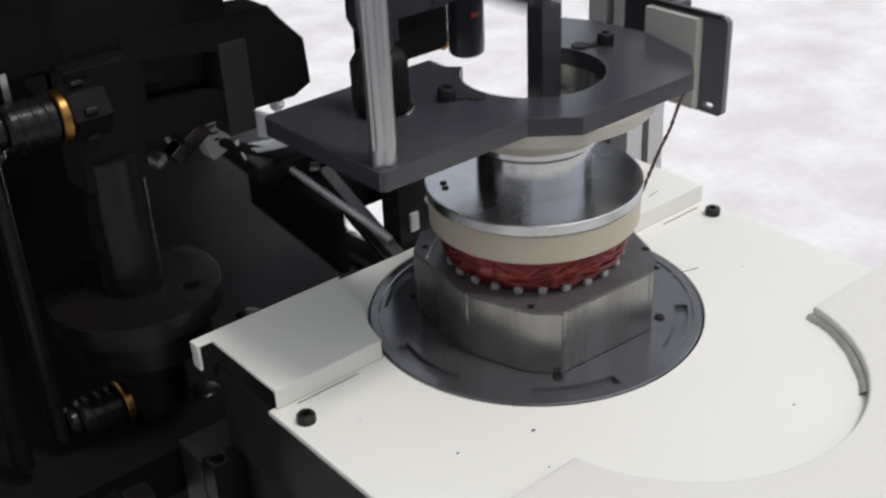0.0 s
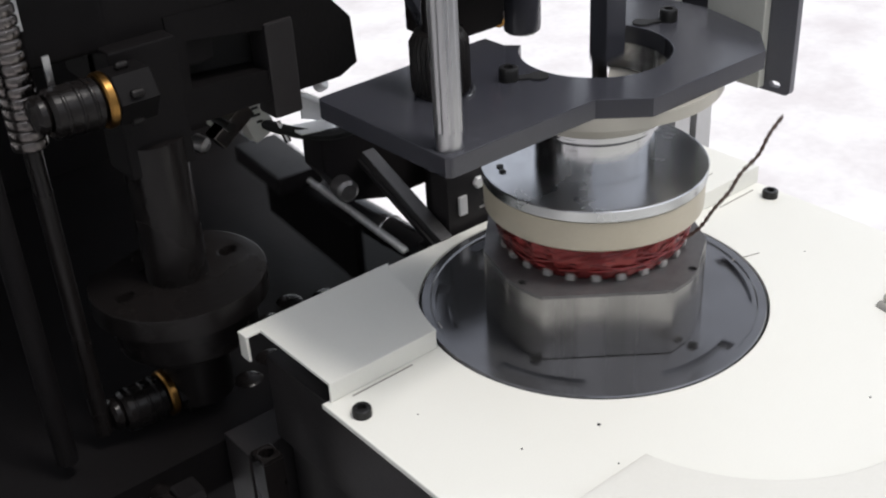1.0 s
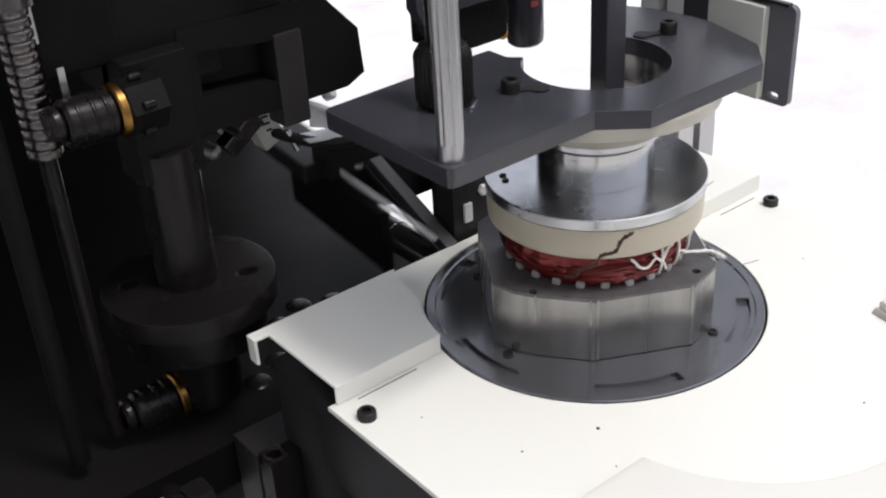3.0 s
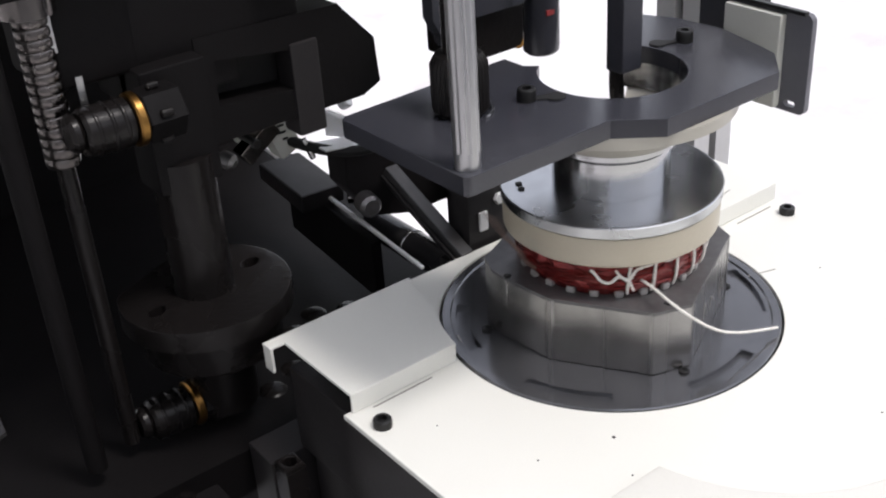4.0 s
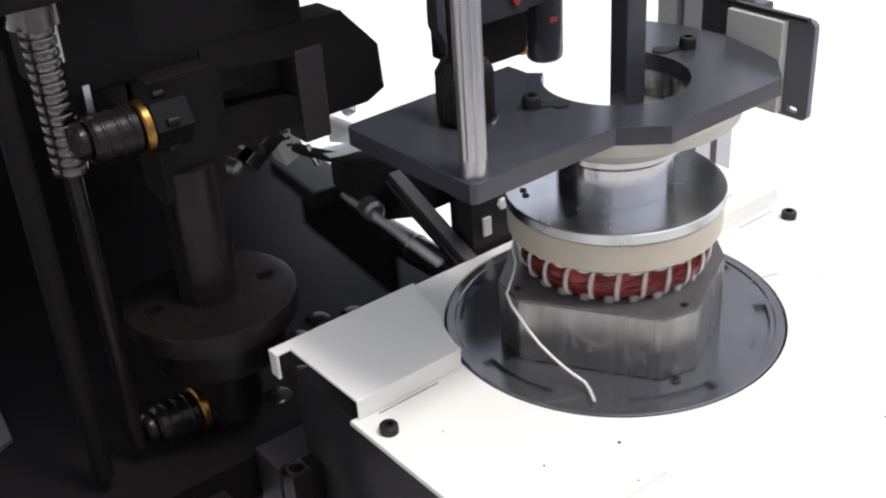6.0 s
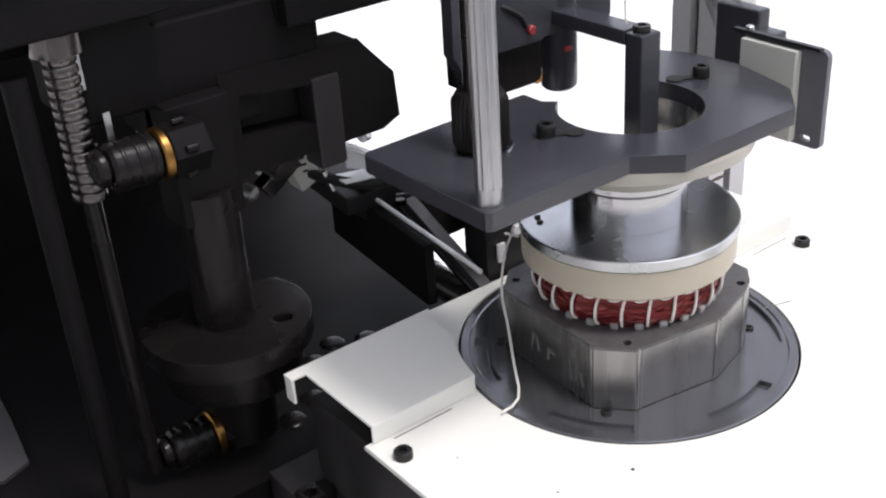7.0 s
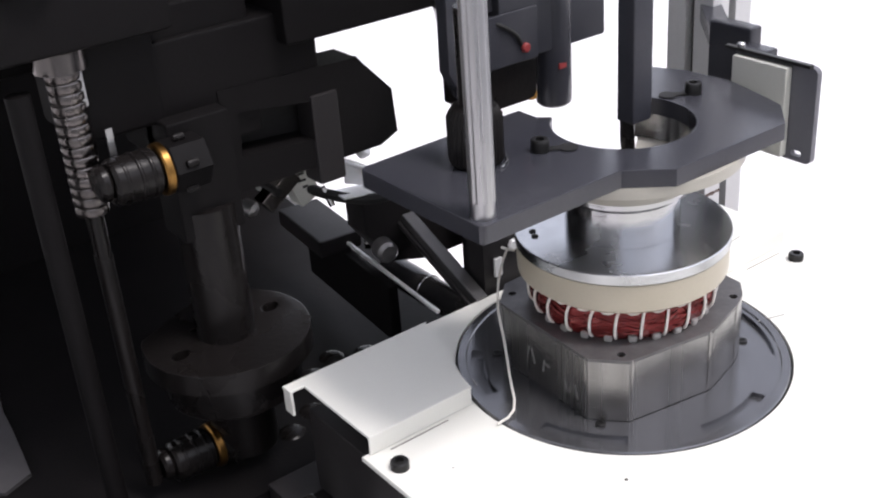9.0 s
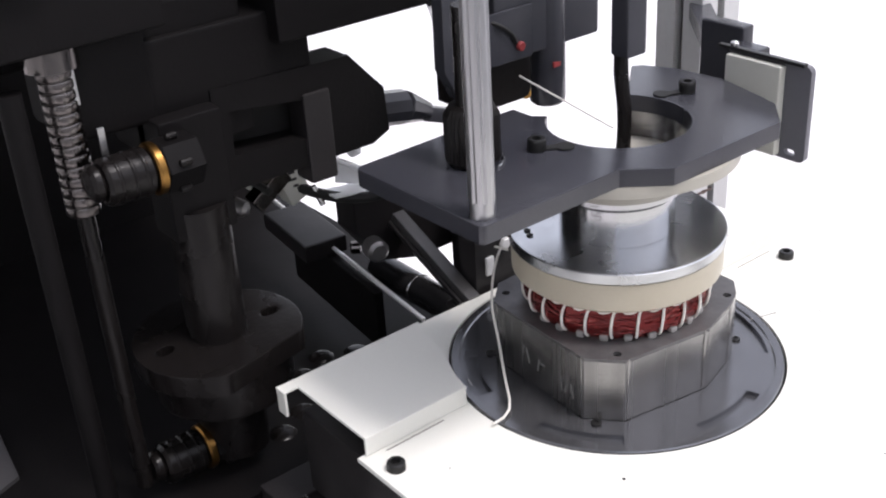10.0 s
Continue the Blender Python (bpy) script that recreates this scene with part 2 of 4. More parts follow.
# ---------- the hall ----------
def hall():
    bm = bmesh.new()
    bmesh.ops.create_grid(bm, x_segments=8, y_segments=8, size=9.0)
    fl = part("floor", bm, M_FLOOR)
    fl.location = (0, 0, -0.85)
    tagged(fl, "pale polished concrete workshop floor in bright daylight", "floor", kind="structure")
    # Walls out of view, added to bounce light and feed the steel's reflections.
    for name, c, s in (("unseen_wall_south", (0, -2.6, 0.2), (7.0, 0.1, 2.1)), ("unseen_wall_west", (-3.0, 0.9, 1.4), (0.1, 6.9, 4.5))):
        w = part(name, box(c, s, 0), M_WALL)
        tagged(w, "pale grey wall out of view, added to bounce light", "wall", kind="structure")
    # Overhead sheet out of view, added only to darken reflections.
    c = part("canopy", box((-2.25, -1.95, 3.7), (1.4, 1.2, 0.1), 0), M_CEIL)
    tagged(c, "grey sheet out of view overhead, added to darken reflections", "canopy", kind="structure")


# ---------- table ----------
X0, X1 = -0.182, 0.187


def table():
    t = thing("machine_table", "white powder-coated steel table top with a round opening", "machine table")
    part("table_plate", prism([[(X0, -0.42), (X1, -0.42), (X1, 0.112), (-0.12, 0.112), (-0.12, 0.0225), (X0, 0.0225)], circle(0, 0, 0.1045, 96)], -0.003, 0.0, 0.0006), M_WHITE, t)
    R = 0.1065
    left = [(-0.178, 0.019)] + arc(0, 0, R, 169.7, 148.5, 10) + [(-0.084, 0.0905), (-0.08, 0.097), (-0.188, 0.097), (-0.188, 0.0885), (-0.178, 0.0885)]
    part("raised_cover", prism([left[::-1]], 0.0114, 0.013, 0.0005), M_WHITE, t)
    part("cover_skirt", box((-0.1414, 0.02, 0.0061), (0.073, 0.0015, 0.0116), 0.0004), M_WHITE, t)
    part("cover_skirt", revolve([(R + 0.0002, 0.0004), (R + 0.0016, 0.0004), (R + 0.0016, 0.0117), (R + 0.0002, 0.0117)], 16, 148.5, 169.5, None, True), M_WHITE, t)
    right = [(X1, 0.019), (X1, 0.097), (0.062, 0.097)] + arc(0, 0, R, 55, 10.3, 16)
    part("raised_cover", prism([right], 0.0005, 0.013, 0.0012), M_WHITE, t)
    front = [(X0 - 0.002, -0.126)] + arc(0.009, -0.104, 0.1045, 192.2, 347.8, 48) + [(X1 + 0.002, -0.126), (X1 + 0.002, -0.42), (X0 - 0.002, -0.42)]
    part("front_cover", prism([front[::-1]], 0.0005, 0.008, 0.002), M_COVER, t)
    part("folded_lip", box((-0.187, 0.0925, 0.004), (0.002, 0.009, 0.017), 0.0006), M_WHITE, t)
    b = thing("machine_stand", "black painted machine stand under the white table", "machine stand")
    part("back_panel", box((-0.015, 0.1008, -0.453), (0.37, 0.0285, 0.775), 0.001), M_BLACKPAINT, b)
    part("apron", box((0.0, -0.16, -0.035), (0.354, 0.5, 0.06), 0.002), M_BLACKPAINT, b)
    part("cabinet", box((0.0, -0.16, -0.455), (0.344, 0.49, 0.776), 0.004), M_BLACKPAINT, b)
    for i in range(4):
        part("apron_bolt", rod((-0.1805, -0.06 - 0.09 * i, -0.03), (-0.177, -0.06 - 0.09 * i, -0.03), 0.005, None, 12, 0.0006), M_SCREW, b)
    for x, y in ((-0.1715, 0.0), (0.1755, 0.0)):
        socket_screw("table_screw", (x, y, 0.0), 0.0052, 0.0052, None, "black socket-head screw in the white table", "table screws")


# ---------- rotary disc ----------
def disc():
    d = thing("rotary_disc", "dark oiled steel turning disc with curved slots", "turntable disc", at=(0, 0, 0))
    radii = [0.02, 0.05, 0.07, 0.0865, 0.0945, 0.097, 0.0978, 0.1025, 0.1032, 0.1032]
    hs = [-0.0006, -0.0006, -0.0006, -0.0006, -0.0006, -0.0006, 0.0004, 0.0004, -0.0004, -0.012]
    bm = revolve(list(zip(radii, hs)), 180)
    slots = []
    for f in bm.faces:
        c = f.calc_center_median()
        r = math.hypot(c.x, c.y)
        a = (math.degrees(math.atan2(c.y, c.x)) - 52.3) % 60
        if 0.0865 < r < 0.0945 and (a < 15 or a > 43):
            slots.append(f)
    g = bmesh.ops.extrude_face_region(bm, geom=slots)
    bmesh.ops.delete(bm, geom=slots, context="FACES_ONLY")
    bmesh.ops.translate(bm, vec=(0, 0, -0.003), verts=[v for v in g["geom"] if isinstance(v, bmesh.types.BMVert)])
    part("disc_plate", bm, M_DISC, d)
    for k in range(4):
        a = radians((107, 177, 279.6, -3)[k])
        socket_screw("disc_screw", (0.0775 * math.cos(a), 0.0775 * math.sin(a), -0.0006), 0.003, 0.0014, d)
    return d


# ---------- stator ----------
SLOTS = 24
LEADS = []
A_END = -141.0  # where one cut corner of the stack points once the work has stopped


def stack_outline():
    """The lamination's edge, alike on both sides of one axis, from (angle off that axis, radius)."""
    half = [(28.5, 0.0748), (39.5, 0.0728), (48.5, 0.0697), (78.5, 0.0655), (128.5, 0.0738), (146.5, 0.0745)]
    axis = -3.5 - A_END
    both = [(axis + q, r) for q, r in half] + [(axis - q, r) for q, r in half[::-1]]
    return [(r * math.cos(radians(q)), r * math.sin(radians(q))) for q, r in both]


def stator():
    s = thing("stator", "square-cornered motor stator core with red coils, being laced", "motor stator")
    out = stack_outline()
    holes = [circle(0, 0, 0.036, 40)] + [circle(0.067 * math.cos(radians(q)), 0.067 * math.sin(radians(q)), 0.0026, 10) for q in (95.4, 185.4, 275.4, 5.4)]
    sheets = [finish("lamination", prism([[(x * k, y * k) for x, y in out]] + holes, 0.0, 0.00201), M_STACK) for k in (1.0, 0.9988, 0.9994)]
    end = finish("lamination", prism([out] + holes, 0.0, 0.00201), M_ENDSHEET)
    for i in range(20):
        ob = new("lamination", end if i == 19 else sheets[0] if i == 0 else sheets[random.choice((0, 1, 2, 1))])
        ob.parent = s
        ob.location = (0, 0, 0.00005 + i * 0.00205)
    # chalk marks on one face
    bm = bmesh.new()
    for k, (u, w, ww, hh, tilt) in enumerate(((-0.024, 0.024, 0.0012, 0.011, 14), (-0.020, 0.024, 0.0012, 0.010, -16), (-0.012, 0.022, 0.0012, 0.009, 10), (-0.009, 0.024, 0.004, 0.0012, 8), (0.004, 0.020, 0.0012, 0.010, -12), (0.008, 0.020, 0.0012, 0.010, 18), (0.012, 0.019, 0.0012, 0.009, -14))):
        box((0, 0, 0), (ww, 0.0003, hh), 0, bm, Matrix.Translation((u * 1.25 + 0.016, -0.0622, w - 0.006)) @ Matrix.Rotation(radians(tilt), 4, "Y"))
    shift(bm, Matrix.Rotation(radians(47.5), 4, "Z"))
    part("chalk_mark", bm, M_MARK, s, "faint chalk scribble")
    # narrow weld seams beside the cut corners
    seam = finish("weld_seam", box((0, 0, 0.0205), (0.0016, 0.0007, 0.0404), 0.0003), M_STACK)
    for i, p in enumerate(out):
        for q in (out[i - 1], out[(i + 1) % len(out)]):
            edge = Vector(q) - Vector(p)
            if edge.length < 0.025:
                continue
            at = Vector(p) + edge.normalized() * 0.0022
            ob = new("weld_seam", seam)
            ob.parent = s
            ob.location, ob.rotation_euler = (at.x, at.y, 0), (0, 0, math.atan2(edge.y, edge.x))
    # coil ring
    prof = [(0.037, 0.041), (0.037, 0.06), (0.042, 0.066), (0.050, 0.0655), (0.0535, 0.061), (0.0552, 0.054), (0.0548, 0.047), (0.0515, 0.0415)]
    bm = revolve(prof, 240)
    for v in bm.verts:
        a = math.atan2(v.co.y, v.co.x)
        r = math.hypot(v.co.x, v.co.y)
        k = 1 + 0.010 * math.sin(a * SLOTS) + 0.012 * noise.noise((math.cos(a) * 9, math.sin(a) * 9, v.co.z * 160))
        v.co.x, v.co.y = v.co.x * k, v.co.y * k
    part("coil_ring", bm, M_COIL, s, "red enamelled copper end winding")
    # single wires that lie over the ring
    bm = bmesh.new()
    for i in range(110):
        a = random.uniform(0, 360)
        span = random.uniform(14, 40)
        z = random.uniform(0.044, 0.0625)
        dz = random.uniform(-0.006, 0.006)
        pts = []
        for j in range(9):
            f = j / 8
            zz = min(max(z + dz * (f - 0.5) * 2, 0.0435), 0.0635)
            base = 0.0555 - 40.0 * (zz - 0.053) ** 2
            rr = base + 0.0002 + 0.0006 * math.sin(f * math.pi)
            t = radians(a + span * f)
            pts.append((rr * math.cos(t), rr * math.sin(t), zz))
        tube(pts, 0.00042, bm, 5)
    tagged(part("coil_wire", bm, M_COIL, s), kind="stuff")
    # slot liners
    lm = None
    for k in range(SLOTS):
        a = radians(360 / SLOTS * k + 12.5)
        if lm is None:
            b = box((0.0528, 0, 0.0428), (0.004, 0.0052, 0.0045), 0.0014)
            lm = finish("slot_liner", b, M_LINER)
        ob = new("slot_liner", lm)
        ob.parent = s
        ob.rotation_euler = (0, 0, a)
    # lead
    lead = spline([(0.056, 0.0, 0.05), (0.0635, 0.002, 0.058), (0.070, 0.001, 0.070), (0.077, 0.0045, 0.080), (0.083, 0.003, 0.093), (0.091, 0.0055, 0.104), (0.096, 0.004, 0.117), (0.102, 0.005, 0.128)], 8)
    bm = bmesh.new()
    for turn in (0.0, math.pi):
        tube([p + 0.0006 * Vector((math.cos(1.1 * k + turn) * 0.8, math.sin(1.1 * k + turn + 0.6 * math.sin(k)), -math.cos(1.1 * k + turn) * 0.6)) for k, p in enumerate(lead)], 0.00065, bm, 6)
    LEADS.append(part("lead_wire", bm, M_LEAD, s, "twisted dark brown lead wires"))
    return s


def stitch_mesh():
    """One loop of the lacing: over the ring and down to the slot."""
    ctrl = [(0.0505, 0.0068, 0.0665), (0.0535, 0.004, 0.064), (0.0558, 0.0012, 0.0605), (0.0571, 0.0, 0.055), (0.0564, -0.0004, 0.048), (0.0542, 0.0, 0.0435), (0.051, 0.0, 0.042)]
    bm = tube(spline(ctrl, 4), 0.00085)
    ctrl = [(0.0505, 0.0068, 0.0665), (0.0538, 0.0062, 0.0635), (0.0554, 0.0072, 0.0612), (0.0556, 0.0105, 0.061), (0.055, 0.0135, 0.062)]
    tube(spline(ctrl, 4), 0.00075, bm)
    return finish("stitch", bm, M_THREAD)


# ---------- clamp head over the stator ----------
def clamp_head():
    c = thing("coil_clamp", "cream nylon and turned steel clamp pressed onto the coils", "coil clamp")
    part("lower_ring", revolve([(0.05, 0.064), (0.0605, 0.064), (0.0628, 0.066), (0.0632, 0.0825), (0.05, 0.0825)], 128, closed=True), M_CREAM, c, "worn cream nylon ring")
    part("steel_dish", revolve([(0.0295, 0.0827), (0.0628, 0.0827), (0.064, 0.0836), (0.0643, 0.0894), (0.0638, 0.09), (0.062, 0.0902), (0.0295, 0.0902)], 128), M_FLANGE, c, "polished flat steel flange")
    part("steel_drum", revolve([(0.0338, 0.0903), (0.0338, 0.1126), (0.0295, 0.1126), (0.0295, 0.0903)], 96, 128, 392, closed=True), M_TURNED, c, "bright turned steel drum")
    # Groove set in dark steel: the shadow below the top ring is in its colour.
    part("groove_shade", revolve([(0.0298, 0.1127), (0.0332, 0.1127), (0.0332, 0.1152), (0.0298, 0.1152)], 96, 128, 392, closed=True), M_DISC, c, "dark groove band above the drum, shade set in its colour")
    part("top_ring", revolve([(0.0298, 0.1153), (0.0365, 0.1153), (0.0378, 0.116), (0.0378, 0.119), (0.037, 0.1197), (0.0298, 0.1197)], 96, 128, 392, closed=True), M_TURNED, c, "bright steel ring under the nylon cone")
    part("upper_cone", revolve([(0.0335, 0.1198), (0.039, 0.1198), (0.041, 0.1206), (0.0455, 0.128), (0.069, 0.1375), (0.07, 0.1448), (0.0425, 0.1448), (0.0425, 0.129)], 112, 128, 392, closed=True), M_CONE, c, "cream nylon cone under the black plate")
    part("inner_sleeve", revolve([(0.0405, 0.1292), (0.042, 0.1292), (0.042, 0.1449), (0.0405, 0.1449)], 80, 126, 394, closed=True), M_STEEL, c)
    for a in (147, 154):
        socket_screw("dish_screw", (0.0535 * math.cos(radians(a)), 0.0535 * math.sin(radians(a)), 0.0903), 0.002, 0.0008, c)


def black_plate():
    p = thing("clamp_plate", "thick black anodised plate with a round open-sided hole", "machine plate")
    hole = arc(0, 0, 0.041, 124, 396, 72)
    outer = [(0.074, 0.0585), (0.08, 0.054), (0.089, 0.034), (0.0925, 0.0), (0.083, -0.036), (0.079, -0.048), (0.058, -0.0672), (-0.0295, -0.0672), (-0.0505, -0.0485), (-0.1395, -0.0485), (-0.1415, -0.048), (-0.1432, -0.046), (-0.1448, 0.049), (-0.144, 0.052), (-0.1415, 0.0538), (-0.052, 0.0565), (-0.029, 0.0565), (-0.029, 0.0405)]
    part("plate", prism([hole + outer], 0.145, 0.155, 0.0008), M_ANOD, p)
    for x, y, a in ((-0.062, 0.001, -32), (0.06, 0.001, 150)):
        s = thing("clamp_bolt", "black cap screw with a dark patch for a keyhole recess in the plate", "bolt", "plate bolts", (x, y, 0.155))
        socket_screw("screw_head", (0, 0, 0.0003), 0.005, 0.0068, s)
        # Flat black patch in place of a keyhole recess and its shade.
        loops = [[(0.0155 + 0.0052 * math.cos(radians(q)), 0.0052 * math.sin(radians(q))) for q in range(-155, 156, 15)] + [(0.0, 0.0022), (0.0, -0.0022)]]
        w = part("keyhole_dark", prism(loops, 0.0003, 0.0011, 0.0002), M_RUBBER, s)
        w.rotation_euler = (0, 0, radians(a))
    r = thing("guide_rod", "bright fluted aluminium upright rod standing on the black plate", "guide rod")
    bm = bmesh.new()
    n = 48
    lo, hi = [], []
    for i in range(n):
        a = 2 * math.pi * i / n
        rr = 0.0066 - (0.0006 if i % 6 in (2, 3) else 0.0)
        lo.append(bm.verts.new((rr * math.cos(a), rr * math.sin(a), 0.163)))
        hi.append(bm.verts.new((rr * math.cos(a), rr * math.sin(a), 0.52)))
    for i in range(n):
        bm.faces.new((lo[i], lo[(i + 1) % n], hi[(i + 1) % n], hi[i]))
    bm.faces.new(hi)
    o = part("fluted_rod", bm, M_ALU, r)
    o.location = (-0.1345, -0.039, 0)
    o = part("rod_foot", revolve([(0.0, 0.164), (0.0064, 0.164), (0.0064, 0.1551), (0.0, 0.1551)], 32), M_ALU, r)
    o.location = (-0.1345, -0.039, 0)
    k = thing("knurled_knob", "black knurled clamping knob on the black plate", "knob")
    bm = revolve([(0.0, 0.155), (0.0125, 0.1552), (0.0145, 0.158), (0.0145, 0.182), (0.012, 0.187), (0.008, 0.188), (0.008, 0.24), (0.0, 0.24)], 72)
    for v in bm.verts:
        rr = math.hypot(v.co.x, v.co.y)
        if 0.014 < rr:
            f = 1 + (0.035 if (round(math.degrees(math.atan2(v.co.y, v.co.x)) / 5) % 2) else -0.02)
            v.co.x *= f
            v.co.y *= f
    o = part("knob_body", bm, M_OILY, k)
    o.location = (-0.0955, 0.014, 0)
    o = part("tension_spring", tube([(-0.0955 + 0.0165 * math.cos(t / 3), 0.014 + 0.0165 * math.sin(t / 3), 0.157 + 0.0009 * t / 3) for t in range(-4, 4)], 0.0008), M_STEEL, k, "small bright wire spring")


# ---------- needle arm ----------
def needle_arm():
    n = thing("needle_arm", "black reciprocating needle arm reaching through the plate hole", "needle arm")
    part("needle_bar", box((0.005, -0.004, 0.147), (0.0155, 0.013, 0.1), 0.0015), M_ANOD, n)
    part("cross_arm", box((0.005, 0.17, 0.1935), (0.0155, 0.335, 0.0085), 0.001), M_ANOD, n)
    b = part("needle", tube(spline([(0.0025, -0.001, 0.11), (0.0028, -0.001, 0.085), (0.004, -0.003, 0.06), (0.0035, -0.002, 0.03)], 5), 0.0042, None, 10), M_OILY, n, "slim dark steel needle")
    part("arm_screw", revolve([(0.0, 0.1982), (0.0022, 0.1982), (0.0026, 0.2005), (0.0045, 0.2005), (0.005, 0.1995), (0.005, 0.1975)], 24), M_SCREW, n).location = (0.005, -0.003, 0)
    part("arm_thread", tube([(0.002, 0.006, 0.2), (0.0018, 0.008, 0.25), (0.0016, 0.01, 0.33)], 0.0006), M_THREAD, n)
    return n


# ---------- sensor and column ----------
def sensor():
    s = thing("sensor_barrel", "black cylindrical sensor hanging from a dark block", "sensor")
    part("barrel", revolve([(0.0, 0.1462), (0.0092, 0.1462), (0.0108, 0.1478), (0.0112, 0.152), (0.0112, 0.235), (0.0, 0.235)], 40), M_ANOD, s).location = (0.0095, 0.068, 0)
    part("mount_block", box((0.004, 0.082, 0.212), (0.084, 0.044, 0.058), 0.002), M_ANOD, s)
    face = part("face_plate", box((-0.031, 0.058, 0.199), (0.038, 0.003, 0.031), 0.001), M_ANOD, s, "dark grey face plate")
    part("side_block", box((-0.031, 0.08, 0.169), (0.044, 0.036, 0.026), 0.0015), M_OILY, s)
    part("foot_block", box((-0.026, 0.078, 0.1605), (0.026, 0.024, 0.009), 0.001), M_OILY, s)
    bm = prism([[(-0.079, 0.19), (-0.07, 0.172), (-0.05, 0.172), (-0.05, 0.25), (-0.078, 0.25)]], 0.0, 0.009, 0.001)
    shift(bm, Matrix(((1, 0, 0, 0), (0, 0, -1, 0.0645), (0, 1, 0, 0), (0, 0, 0, 1))))
    part("side_bracket", bm, M_ANOD, s)
    part("brace", prism([[(-0.021, 0.152), (-0.077, 0.066), (-0.03, 0.066), (0.02, 0.152)]], 0.2145, 0.232, 0.001), M_ANOD, s)
    part("indicator", rod((-0.023, 0.0566, 0.192), (-0.023, 0.0535, 0.192), 0.0028, None, 16, 0.0006), M_REDLAMP, face, "dull red indicator cap")
    part("indicator", box((0.0075, 0.0575, 0.173), (0.006, 0.0014, 0.0035), 0.0004), M_REDLAMP, s, "dull red indicator mark")
    part("paper_tag", box((-0.0095, 0.064, 0.161), (0.003, 0.001, 0.006), 0.0002), M_LINER, s, "tiny white tag")
    part("brown_wire", tube(spline([(-0.0165, 0.066, 0.158), (-0.0135, 0.062, 0.1565), (-0.0105, 0.062, 0.158), (-0.0095, 0.065, 0.163)], 5), 0.0009), M_BRASS, s, "thin brown wire")
    part("grey_wire", tube(spline([(-0.047, 0.06, 0.212), (-0.038, 0.055, 0.207), (-0.03, 0.055, 0.201), (-0.026, 0.0555, 0.1945)], 5), 0.0013), M_RUBBER, s)


def column():
    c = thing("column", "grey anodised slotted profile column beside the table", "machine column")
    w, g = 0.0225, 0.0042
    cx, cy = 0.2525, 0.1525
    half = [(-w, -w), (-g, -w), (-g, -w + 0.011), (g, -w + 0.011), (g, -w)]
    pts = []
    for k in range(4):
        ca, sa = math.cos(math.pi / 2 * k), math.sin(math.pi / 2 * k)
        pts += [(cx + ca * x - sa * y, cy + sa * x + ca * y) for x, y in half]
    part("profile", prism([pts], -0.85, 0.7), M_COLUMN, c)
    # Black strips added on the slot floors to carry the slots' shade.
    part("slot_shade", box((cx, cy - w + 0.009, -0.075), (2 * g - 0.001, 0.002, 1.54), 0), M_BLACKPAINT, c)
    part("slot_shade", box((cx - w + 0.009, cy, -0.075), (0.002, 2 * g - 0.001, 1.54), 0), M_BLACKPAINT, c)
    s = thing("side_guard", "grey pad on a dark drilled plate at the plate end", "guard plate")
    pad = part("pad", box((0.097, -0.019, 0.1425), (0.006, 0.04, 0.056), 0.0012), M_GREYPAD, s, "pale grey plastic pad")
    sl = [arc(-0.0515, 0.17, 0.0045, 90, 180, 6) + arc(-0.052, 0.1185, 0.004, 180, 270, 6) + [(-0.03, 0.1145), (0.004, 0.1745)], arc(-0.0475, 0.1195, 0.0019, 90, 270, 8) + arc(-0.0435, 0.1195, 0.0019, -90, 90, 8)]
    bm = prism(sl, 0.0, 0.004, 0.0)
    # turn the flat plate upright: its x runs along y, its y up
    shift(bm, Matrix(((0, 0, 1, 0.1002), (1, 0, 0, 0), (0, 1, 0, -0.002), (0, 0, 0, 1))))
    part("back_plate", bm, M_ANOD_HAZED, s, "dark plate with a slotted corner, greyed for haze")
    part("clamp_block", box((0.136, 0.033, 0.153), (0.012, 0.034, 0.044), 0.002), M_ANOD, s)
    part("clamp_block", box((0.128, 0.008, 0.155), (0.012, 0.022, 0.022), 0.0015), M_ANOD, s)
    part("pad_rail", box((0.0985, -0.022, 0.1735), (0.004, 0.062, 0.0022), 0.0005), M_SCREW, s)
    part("pad_screw", rod((0.0985, -0.002, 0.1745), (0.0985, -0.002, 0.1775), 0.0025, None, 12, 0.0005), M_STEEL, pad)
    part("tie_bar", box((0.19, 0.088, 0.14), (0.016, 0.15, 0.014), 0.001, None, Matrix.Rotation(radians(-43), 4, "Z")), M_ANOD, s)
    for y in (-0.03, -0.012):
        part("guard_screw", rod((0.0985, y, 0.1195), (0.096, y, 0.1195), 0.002, None, 14, 0.0004), M_SCREW, s)


